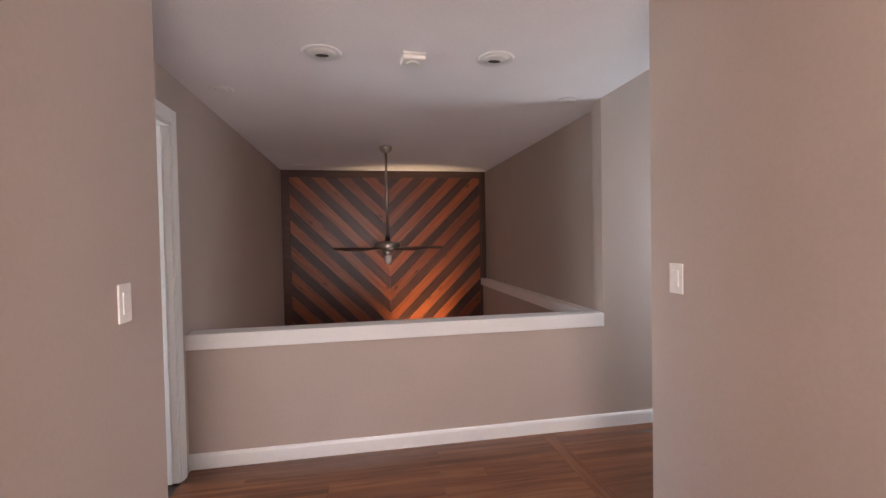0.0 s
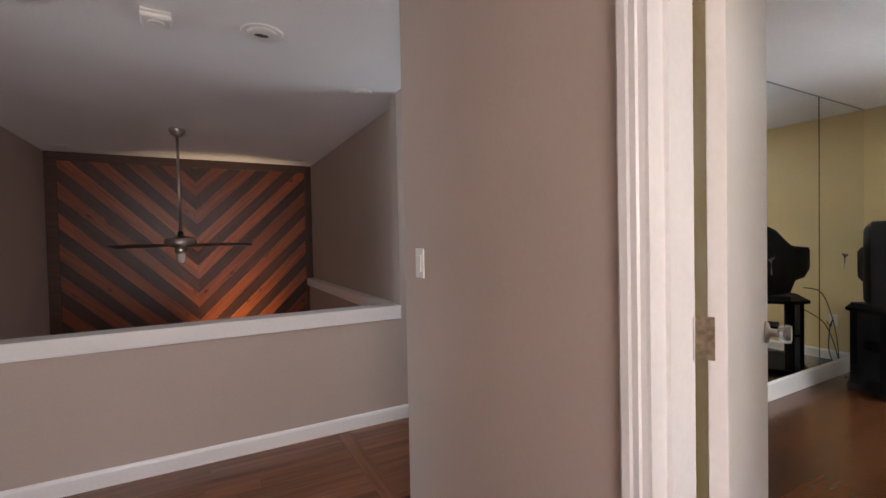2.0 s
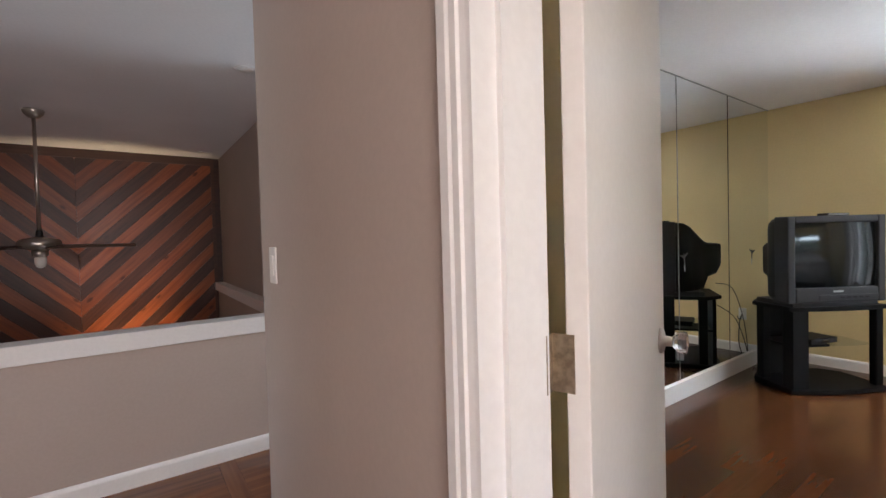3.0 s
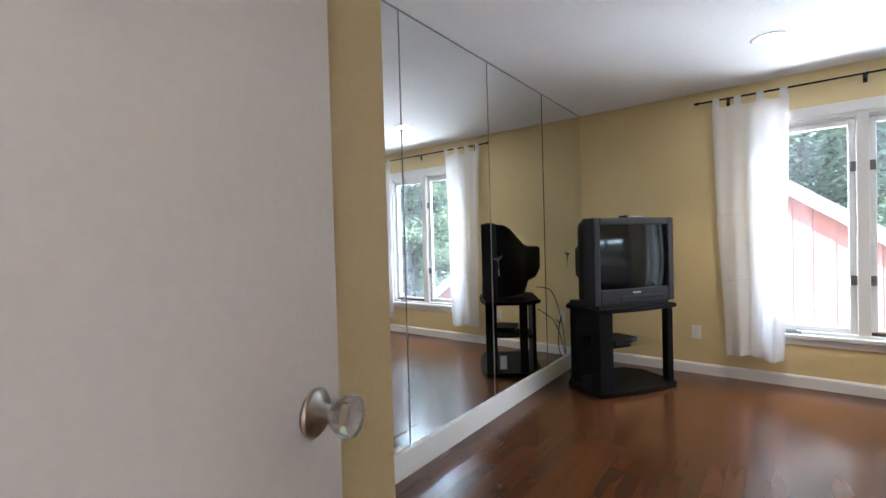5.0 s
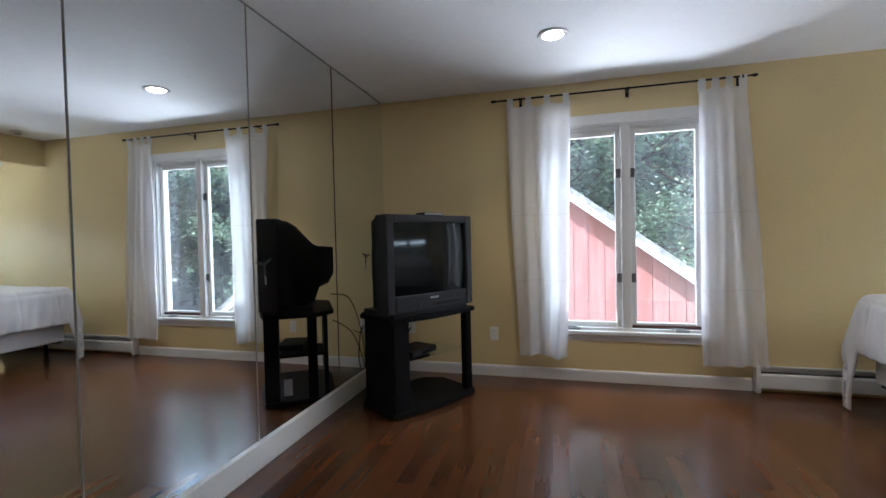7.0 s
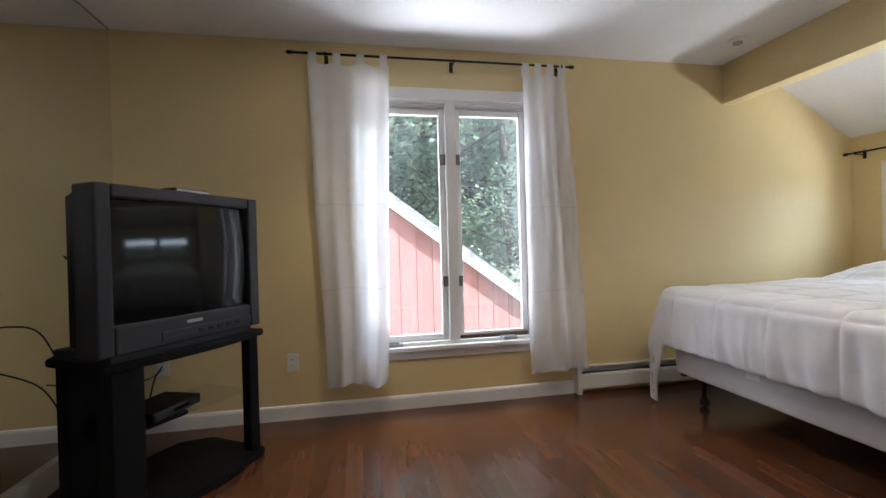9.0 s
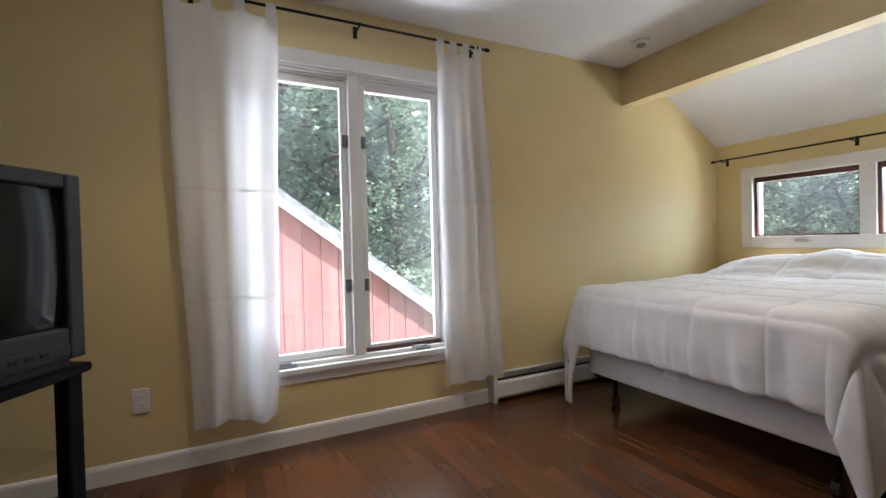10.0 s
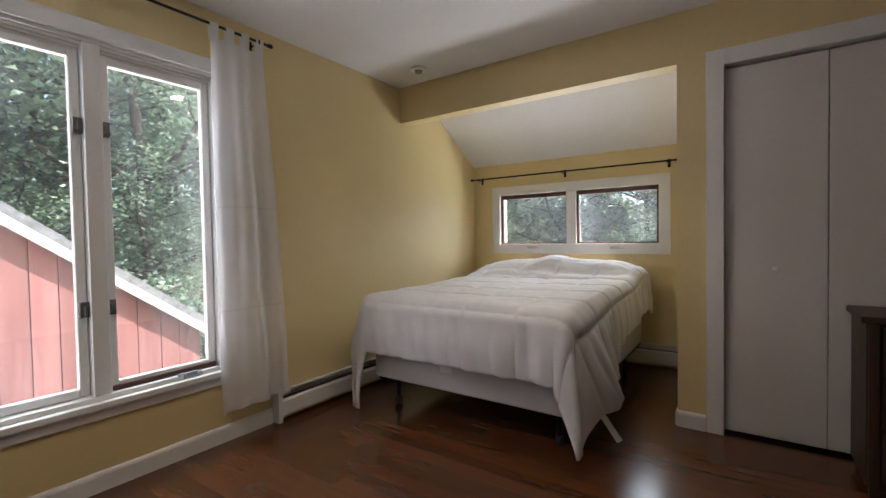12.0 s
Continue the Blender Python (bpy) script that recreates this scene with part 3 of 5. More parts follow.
def curtain(name, ya, yb, yc, yd, z0, z1, seed, folds, seams):
    """A tab-top panel, ya..yb wide at its top and yc..yd at its hem, falling in soft folds."""
    rnd = random.Random(seed)
    c = thing(name, pose(8.51, 0, 0), "sheer white cotton tab-top curtain with stitched cross seams", "curtain", "window curtains")
    ph = [rnd.uniform(0, 6.28) for _ in range(6)]

    def at(u, v):
        y = (ya + (yb - ya) * u) * (1 - v) + (yc + (yd - yc) * u) * v
        y += 0.008 * v * math.sin(3.0 * v + ph[0] + 2 * u) + 0.005 * math.sin(9 * v + ph[4]) * v
        a = 0.010 + 0.024 * min(v * 3, 1)
        d = a * math.sin(folds * 6.283 * u + ph[1] + 0.7 * math.sin(2.2 * v + ph[2])) + 0.45 * a * math.sin(folds * 2.3 * 6.283 * u + ph[3] + 1.3 * v)
        d += 0.008 * math.sin(14 * v + 5 * u + ph[5]) * v
        sag = 0.022 * abs(math.sin(3 * math.pi * u)) * max(0, 1 - v * 14)
        hem = 0.012 * math.sin(7 * u + ph[2]) * v
        return (min(d, 0.05), y, z1 - 0.045 - sag - (z1 - 0.045 - z0 + hem) * v)

    bm = bmesh.new()
    nu, nv = 72, 60
    grid = [[bm.verts.new(at(i / nu, j / nv)) for i in range(nu + 1)] for j in range(nv + 1)]
    for j in range(nv):
        for i in range(nu):
            bm.faces.new((grid[j][i], grid[j][i + 1], grid[j + 1][i + 1], grid[j + 1][i]))
    part("panel", bm, CURTAIN, c, "", True)
    for v in seams:
        bm = bmesh.new()
        prev = None
        for i in range(nu + 1):
            p = at(i / nu, v)
            wob = 0.0015 * math.sin(i * 1.7)
            row = [bm.verts.new((p[0] - 0.003, p[1], p[2] + h + wob)) for h in (-0.0035, 0.0035)] + [bm.verts.new((p[0] + 0.002, p[1], p[2] + h + wob)) for h in (0.0035, -0.0035)]
            if prev:
                for k in range(4):
                    bm.faces.new((prev[k], prev[(k + 1) % 4], row[(k + 1) % 4], row[k]))
            prev = row
        part("seam", bm, SEAM, c, "open stitched cross seam")
    bm = bmesh.new()
    prev = None
    for i in range(nu + 1):
        p, q = at(i / nu, 0.985), at(i / nu, 1.0)
        row = [bm.verts.new((p[0] - 0.004, p[1], p[2])), bm.verts.new((q[0] - 0.004, q[1], q[2] - 0.002)), bm.verts.new((q[0] + 0.003, q[1], q[2] - 0.002)), bm.verts.new((p[0] + 0.003, p[1], p[2]))]
        if prev:
            for k in range(4):
                bm.faces.new((prev[k], prev[(k + 1) % 4], row[(k + 1) % 4], row[k]))
        prev = row
    part("hem", bm, CURTAIN, c, "doubled bottom hem")
    for k in range(4):
        u = 0.06 + 0.29 * k
        x, y, z = at(u, 0.0)
        bm = bmesh.new()
        ring = []
        for s in range(13):
            a = math.pi * (1.0 - s / 12)
            ring.append((math.cos(a) * 0.0125, z1 + math.sin(a) * 0.0125))
        pts = [(-0.004, z - 0.03)] + [(px, pz) for px, pz in ring] + [(0.004, z - 0.03)]
        prev = None
        for px, pz in pts:
            row = [bm.verts.new((px, y - 0.024, pz)), bm.verts.new((px, y + 0.024, pz))]
            if prev:
                bm.faces.new((prev[0], prev[1], row[1], row[0]))
            prev = row
        part("tab", bm, CURTAIN, c, "", True)


curtain("curtain", 1.11, 0.60, 1.045, 0.655, 0.215, 2.325, 3, 1.6, (0.44, 0.70))
curtain("curtain", -0.315, -0.625, -0.318, -0.768, 0.20, 2.325, 8, 1.5, (0.45, 0.73))

# ---------------------------------------------------------------- alcove windows


def window_low():
    w = thing("window_2", pose(0, -3.22, 0), "pair of low awning windows with brown sashes", "window", kind="structure")
    bm = bmesh.new()
    c = 0.075
    for lo, hi in (((AX0 - c, 0.001, AZ0 - c), (AX0 + 0.015, 0.017, AZ1 + c)), ((AX1 - 0.015, 0.001, AZ0 - c), (AX1 + c, 0.017, AZ1 + c)),
                   ((AX0 + 0.015, 0.001, AZ1 - 0.015), (AX1 - 0.015, 0.017, AZ1 + c)), ((AX0 + 0.015, 0.001, AZ0 - c), (AX1 - 0.015, 0.017, AZ0 + 0.02)), ((7.478, 0.001, AZ0 + 0.02), (7.572, 0.017, AZ1 - 0.015))):
        bm_box(lo, hi, 0.003, 2, bm)
    part("casing", bm, WHITE, w)
    part("mullion", bm_box((7.485, -0.14, AZ0), (7.565, 0.0, AZ1)), WHITE, w)
    bm = bmesh.new()
    for lo, hi in (((AX0, -0.15, AZ0), (AX0 + 0.012, 0, AZ1)), ((AX1 - 0.012, -0.15, AZ0), (AX1, 0, AZ1)), ((AX0 + 0.012, -0.15, AZ1 - 0.012), (AX1 - 0.012, 0, AZ1)), ((AX0 + 0.012, -0.15, AZ0), (AX1 - 0.012, 0, AZ0 + 0.018))):
        bm_box(lo, hi, bm=bm)
    part("window_frame", bm, WHITE, w)
    for a, b in ((AX0 + 0.014, 7.483), (7.567, AX1 - 0.014)):
        bm = bmesh.new()
        y0, y1, zb, zt, s = -0.06, -0.02, AZ0 + 0.02, AZ1 - 0.013, 0.022
        for lo, hi in (((a, y0, zb), (a + s, y1, zt)), ((b - s, y0, zb), (b, y1, zt)), ((a + s, y0, zt - 0.042), (b - s, y1, zt)), ((a + s, y0, zb), (b - s, y1, zb + 0.014))):
            bm_box(lo, hi, 0.002, 1, bm)
        sash = part("sash", bm, BROWNSASH, w, "dark brown stained sash")
        p = part("pane", bm_box((a + s - 0.004, -0.043, zb + 0.01), (b - s + 0.004, -0.037, zt - 0.038)), GLASS, sash, "clear glass")
        p.visible_shadow = False
        m = (a + b) / 2
        bm = bm_box((m - 0.045, 0.0172, AZ0 - 0.03), (m + 0.045, 0.034, AZ0 - 0.004), 0.005, 2)
        bm_cyl((m, 0.034, AZ0 - 0.016), (m - 0.09, 0.046, AZ0 - 0.022), 0.006, 0.005, 10, bm)
        part("crank", bm, NICKEL, w, "dull metal crank handle")


window_low()

# ---------------------------------------------------------------- baseboard heaters


def heater(name, m, length, label):
    h = thing(name, m, label, "baseboard heater", "baseboard heaters")
    prof = [(0.0, 0.02), (0.004, 0.02), (0.004, 0.195), (0.026, 0.2), (0.029, 0.194), (0.029, 0.186), (0.008, 0.182)]
    part("back_panel", bm_profile(prof, length, axis="x", flip=1), HEATER, h)
    front = [(0.062, 0.045), (0.066, 0.045), (0.066, 0.135), (0.058, 0.15), (0.054, 0.15), (0.062, 0.134)]
    part("front_cover", bm_profile(front, length, axis="x", flip=1), HEATER, h)
    # Black strip puts the shade inside the slot into colour.
    part("damper", bm_box((0.03, 0.006, 0.146), (length - 0.03, 0.053, 0.149)), BLACKMETAL, h, "black strip for the shade inside the slot")
    bm = bm_cyl((0.02, 0.035, 0.085), (length - 0.02, 0.035, 0.085), 0.011, n=10)
    bm_box((0.06, 0.012, 0.062), (length - 0.06, 0.056, 0.112), bm=bm)
    part("element", bm, BLACKMETAL, h, "dark finned element")
    for x in (-0.012, length - 0.02):
        part("end_cap", bm_box((x, 0.0, 0.003), (x + 0.032, 0.07, 0.203), 0.004, 2), HEATER, h)


heater("baseboard_heater", pose(8.5985, -0.695, 0, 0, 0, -90) @ Matrix.Scale(-1, 4, (0, 1, 0)), 2.44, "long white enamel baseboard heater under the alcove wall")
heater("baseboard_heater", pose(6.50, -3.2185, 0), 1.95, "white enamel baseboard heater below the awning windows")


def wall_plate(name, m, label, kind):
    """Plate in local x (width) and z (height), proud towards local -y."""
    p = thing(name, m, label, "outlet" if kind == "outlet" else "light switch", kind)
    part("plate", bm_box((-0.036, -0.006, -0.059), (0.036, 0.0, 0.059), 0.003, 2), PLATE, p)
    if kind == "outlet":
        for z in (-0.02, 0.02):
            bm = bm_cyl((0, -0.0085, z), (0, -0.0055, z), 0.017, n=20)
            part("socket", bm, PLATE, p)
            bm = bmesh.new()
            for dx in (-0.006, 0.006):
                bm_box((dx - 0.001, -0.0092, z - 0.002), (dx + 0.001, -0.0084, z + 0.007), bm=bm)
            part("slots", bm, RUBBER, p, "dark socket slots")
    else:
        part("rocker", bm_box((-0.0165, -0.0095, -0.033), (0.0165, -0.0055, 0.033), 0.002, 2), PLATE, p, "white paddle switch")
    return p


wall_plate("outlet", pose(8.5995, 1.262, 0.365, 0, 0, -90), "white duplex outlet plate on the yellow wall", "outlet")
wall_plate("outlet", pose(8.5995, 2.02, 0.40, 0, 0, -90), "white duplex outlet behind the television stand", "outlet")


def can_light(x, y, z, lit, r=0.075, label=""):
    c = thing("recessed_light", pose(x, y, z), label or ("lit recessed ceiling light with white trim ring" if lit else "unlit recessed ceiling light with white trim ring"), "recessed light", "recessed ceiling lights")
    bm = bm_lathe([(r - 0.012, 0.0), (r + 0.012, -0.0005), (r + 0.02, -0.004), (r + 0.012, -0.009), (r - 0.006, -0.007)], 32)
    part("trim_ring", bm, WHITE, c, "", True)
    if lit:
        part("bulb", bm_lathe([(0.002, -0.0095), (r - 0.022, -0.0085), (r - 0.012, -0.0075), (r - 0.012, -0.0072)], 28), LAMPON, c, "glowing frosted bulb", True)
    else:
        part("reflector", bm_lathe([(0.002, -0.0076), (r * 0.5, -0.0080), (r - 0.010, -0.0072), (r - 0.010, -0.007)], 28), PLATE, c, "white reflector cone", True)
        if r > 0.07:
            # Flat dark oval set off centre on the reflector; no hole is cut.
            bm = bm_lathe([(0.002, -0.0095), (r * 0.40, -0.0092), (r * 0.42, -0.0085), (r * 0.42, -0.0082)], 24)
            for v in bm.verts:
                v.co.y = v.co.y * 0.55 + r * 0.32
            part("socket_opening", bm, DARKCAN, c, "dark oval on the reflector", True)
    return c


can_light(7.66, 0.72, 2.4395, True)
can_light(7.03, -0.96, 2.4395, True)
sp = thing("ceiling_detector", pose(8.2, -1.74, 2.4395), "small round white ceiling detector", "detector")
part("base", bm_lathe([(0.060, 0), (0.062, -0.008), (0.052, -0.016), (0.02, -0.018)], 28), PLATE, sp, "", True)
part("sensor", bm_lathe([(0.03, -0.0175), (0.028, -0.030), (0.014, -0.035), (0.002, -0.0355)], 24), SILVER, sp, "grey sensor", True)

# ---------------------------------------------------------------- closet bifold doors
bm = bmesh.new()
casw = 0.085
for x0, x1 in ((CX1 - 0.005, CX1 + casw - 0.005), (CX0 - casw + 0.005, CX0 + 0.005)):
    bm_box((x0, -1.99, 0), (x1, -1.972, CZ + casw), 0.004, 2, bm)
bm_box((CX0 + 0.005, -1.99, CZ - 0.005), (CX1 - 0.005, -1.972, CZ + casw), 0.004, 2, bm)
setting("trim_closet", bm, WHITE, "white painted casing round the closet", "trim")
setting("closet_jamb", boxes(((CX1 - 0.004, -2.11, 0), (CX1, -1.992, CZ)), ((CX0, -2.11, 0), (CX0 + 0.004, -1.992, CZ)), ((CX0 + 0.004, -2.11, CZ - 0.004), (CX1 - 0.004, -1.992, CZ))), WHITE, "white closet jamb", "door frame")
pw = (CX1 - CX0 - 0.016) / 4
for pair in range(2):
    d = thing("closet_door", pose(CX1 - 0.006 - pair * (2 * pw + 0.004), -2.035, 0.022), "flush off-white bifold closet door, closed", "door", "bifold doors", "structure")
    for k in range(2):
        x = -k * pw
        part("leaf", bm_box((x - pw + 0.002, -0.014, 0.0), (x - 0.002, 0.014, 2.045), 0.003, 2), CLOSETW, d)
    kx = -pw * 0.52 if pair == 0 else -pw * 1.48
    bm = bm_lathe([(0.009, 0), (0.007, 0.012), (0.014, 0.02), (0.017, 0.027), (0.014, 0.034), (0.003, 0.036)], 20)
    bm.transform(Matrix.Translation((kx, 0.014, 0.925)) @ Matrix.Rotation(radians(-90), 4, "X"))
    part("knob", bm, PLATE, d, "small white knob", True)

# ---------------------------------------------------------------- bed


def bed():
    b = thing("bed", pose(7.555, -1.22, 0), "full-size bed on a wheeled metal frame, made up in white", "bed")
    hw, ln = 0.665, 1.92
    bm = bm_box((-hw, -ln, 0.215), (hw, 0.0, 0.43), 0.02, 3)
    part("box_spring", bm, TICKING, b, "white quilted fabric box spring", True)
    part("mattress", bm_box((-hw, -ln, 0.432), (hw, 0.0, 0.70), 0.045, 4), TICKING, b, "white mattress", True)
    bm = bmesh.new()
    for x in (-hw + 0.03, hw - 0.03):
        bm_box((x - 0.018, -ln, 0.194), (x + 0.018, -0.03, 0.214), bm=bm)
    for y in (-0.14, -ln + 0.25, -ln / 2):
        bm_box((-hw + 0.03, y - 0.018, 0.187), (hw - 0.03, y + 0.018, 0.194), bm=bm)
    part("rail", bm, BLACKMETAL, b, "dark steel bed rails")
    for x in (-hw + 0.09, hw - 0.09):
        for y in (-0.14, -ln + 0.25):
            bm = bm_cyl((x, y, 0.055), (x, y, 0.188), 0.014, n=12)
            leg = part("leg", bm, BLACKMETAL, b)
            bm = bm_cyl((x - 0.014, y, 0.0285), (x + 0.014, y, 0.0285), 0.028, n=20)
            bm_box((x - 0.02, y - 0.012, 0.028), (x + 0.02, y + 0.012, 0.062), 0.004, 1, bm)
            part("caster", bm, RUBBER, leg, "small black caster")
    bm = bm_box((0.03, 0.003, 0.335), (0.115, 0.006, 0.405), 0.001)
    part("tag", bm, PAPER, b, "white fabric law tag")
    return b


bed()


def comforter():
    """Quilted cover over mattress and pillows; hangs over three sides with a corner that trails to the floor."""
    nx, ny = 190, 210
    W, L = 1.30, 1.93
    dropx, dropf = 0.36, 0.375
    sx = W / 2
    bm = bmesh.new()
    q = 0.325

    def line(d):
        d = abs(((d / q + 0.5) % 1) - 0.5) * q
        return 1 - math.exp(-(d / 0.016) ** 2)

    def puff(d):
        d = abs(((d / q + 0.5) % 1) - 0.5) * 2
        return max(d, 0.0) ** 0.5

    def top(x, y):
        z = 0.752 + 0.014 * math.sin(2.1 * x + 0.6) * math.sin(1.7 * y) + 0.03 * min(1, max(0, (-y) / 1.2))
        for px in (-0.32, 0.31):
            d = ((x - px) / 0.37) ** 2
            e = ((y + 1.66) / 0.25) ** 2
            z += 0.125 * math.exp(-d ** 2 * 0.8) * math.exp(-e ** 1.5)
        z += 0.012 * math.exp(-((y + 1.33 + 0.04 * math.sin(4 * x)) / 0.05) ** 2)
        z += 0.008 * noise.noise(Vector((x * 5, y * 5, 1.0))) + 0.003 * noise.noise(Vector((x * 13, y * 17, 4.0))) + 0.0015 * noise.noise(Vector((x * 34, y * 40, 9.0)))
        return z

    grid = []
    for j in range(ny + 1):
        row = []
        t = -dropf + (L + dropf) * j / ny
        for i in range(nx + 1):
            s = -(sx + dropx) + 2 * (sx + dropx) * i / nx
            x, y = max(-sx, min(sx, s)), -max(0.0, t)
            ox, oy = max(0.0, abs(s) - sx), max(0.0, -t)
            quilt = 0.008 * min(line(s + 0.10), line(t + 0.06)) + 0.006 * puff(s + 0.10) * puff(t + 0.06)
            z = top(x, y)
            sgn = 1 if s > 0 else -1
            px, py = x, y
            r = 0.06
            over = math.hypot(ox, oy)
            if over > 0:
                if over < r * 1.57:
                    a = over / r
                    out, down = r * math.sin(a), r * (1 - math.cos(a))
                else:
                    out, down = r, r + (over - r * 1.57)
                corner = min(ox, oy) / (max(ox, oy) + 1e-6)
                along = y if ox > oy else x
                fall = min(1, down / 0.22)
                near = math.exp(-((along - (-0.52 if oy >= ox else 0.0)) / 0.22) ** 2)
                wave = (0.006 + 0.016 * near) * math.sin(along * 26 + 1.5 * sgn) * fall + 0.005 * math.sin(along * 57 + 9 * over) * fall
                wave += 0.012 * noise.noise(Vector((s * 6, t * 6, 3.0))) * fall
                ux, uy = ox / over, oy / over
                turn = oy / (ox + oy)
                slack = fold = 0.0
                if s < 0 and ox > 0:
                    slack = max(0.0, 1 + y / 0.95) ** 1.3 * (1 - turn) ** 0.8
                    fold = slack * max(0.0, 1 - 2 * turn)
                drop = down * (1.0 + 0.035 * noise.noise(Vector((x * 3, y * 3, 2.0))) + (0.62 * slack if s < 0 else 0.60 * corner))
                reach = min(1, drop / 0.6)
                out += 0.015 * fall + wave + quilt + (0.15 * slack * reach if s < 0 else 0.04 * corner * fall)
                px += sgn * ux * out
                py += uy * out - 0.32 * fold * reach ** 1.6
                z -= drop - quilt * (1 - fall)
                px = min(px, sx + 0.075 + 0.035 * fall)
            else:
                z += quilt
            row.append(bm.verts.new((px, py, max(z, 0.024))))
        grid.append(row)
    for j in range(ny):
        for i in range(nx):
            try:
                bm.faces.new((grid[j][i], grid[j][i + 1], grid[j + 1][i + 1], grid[j + 1][i]))
            except ValueError:
                pass
    c = thing("comforter", pose(7.555, -1.215, 0), "rumpled white quilted comforter pulled up over the pillows", "comforter")
    ob = part("cover", bm, DUVET, c, "", True)
    sol = ob.modifiers.new("thick", "SOLIDIFY")
    sol.thickness, sol.offset = 0.018, -1
    bm = bm_box((-0.024, -0.001, -0.17), (0.024, 0.001, 0.0), 0.0005)
    bm.transform(pose(-0.745, -0.335, 0.155) @ Vector((-0.097, 0.042, -0.10)).to_track_quat("-Z", "Y").to_matrix().to_4x4())
    part("label_tag", bm, PAPER, c, "white cloth care label")


comforter()
for px in (-0.34, 0.33):
    bm = bmesh.new()
    bmesh.ops.create_uvsphere(bm, u_segments=32, v_segments=16, radius=1.0)
    for v in bm.verts:
        x, y, z = v.co
        k = lambda a: math.copysign(abs(a) ** 0.6, a)
        v.co = Vector((k(x) * 0.31, k(y) * 0.19, z * 0.085))
    ob = single("pillow", bm, TICKING, "white bed pillow tucked under the comforter", "pillow", "bed pillows", smooth=True)
    ob.matrix_world = pose(7.525 + px, -2.81, 0.785)

# ---------------------------------------------------------------- television and stand
STAND = pose(7.82, 1.555, 0, 0, 0, -33)


def stand():
    s = thing("tv_stand", STAND, "black laminate corner television stand with glass shelf", "tv stand")

    def plate(w, d, chamfer, bow):
        pts = [(-w / 2, 0.02)]
        for k in range(13):
            u = -1 + k / 6
            pts.append((u * w / 2, -bow * (1 - u * u)))
        pts += [(w / 2, 0.02), (w / 2, d - chamfer), (w / 2 - chamfer, d), (-w / 2 + chamfer, d), (-w / 2, d - chamfer)]
        seen = []
        for p in pts:
            if p not in seen:
                seen.append(p)
        return seen

    part("top", bm_prism(plate(0.79, 0.50, 0.12, 0.045), 0.640, 0.672, 0.006), BLACKLAM, s)
    part("base", bm_prism(plate(0.77, 0.50, 0.12, 0.05), 0.004, 0.040, 0.006), BLACKLAM, s)
    part("rear_post", bm_box((-0.365, 0.30, 0.041), (-0.305, 0.37, 0.639), 0.004, 2), BLACKLAM, s)
    part("front_column", bm_box((-0.37, 0.0, 0.041), (-0.245, 0.10, 0.639), 0.004, 2), BLACKLAM, s)
    part("rear_panel", bm_box((-0.305, 0.42, 0.041), (0.02, 0.45, 0.639), 0.003), BLACKLAM, s)
    part("post", bm_box((0.305, 0.012, 0.041), (0.365, 0.072, 0.639), 0.008, 2), BLACKLAM, s)
    part("shelf", bm_box((-0.304, 0.101, 0.335), (0.02, 0.419, 0.355), 0.003), BLACKLAM, s)
    part("glass_shelf", bm_box((0.022, 0.08, 0.343), (0.36, 0.40, 0.349), 0.001), SHELFGLASS, s, "thin clear glass shelf")
    for x in (-0.30, 0.30):
        part("foot", bm_cyl((x, 0.08, 0.0), (x, 0.08, 0.0045), 0.02, n=14), RUBBER, s)
    part("paper_tag", bm_box((-0.262, 0.125, 0.0405), (-0.260, 0.185, 0.165)), PAPER, s, "white paper tag standing on the base")
    p = thing("media_player", STAND @ pose(-0.05, 0.20, 0.3555, 0, 0, 12), "slim grey media player on the stand shelf", "media player")
    part("body", bm_box((-0.14, -0.10, 0.004), (0.14, 0.10, 0.048), 0.004, 2), TVBLACK, p)
    part("front_panel", bm_box((-0.135, -0.104, 0.010), (0.135, -0.1005, 0.042), 0.002), TVGREY, p, "charcoal front strip")
    part("display", bm_box((-0.03, -0.1055, 0.018), (0.06, -0.1042, 0.033)), SCREEN, p, "dark display window")


stand()


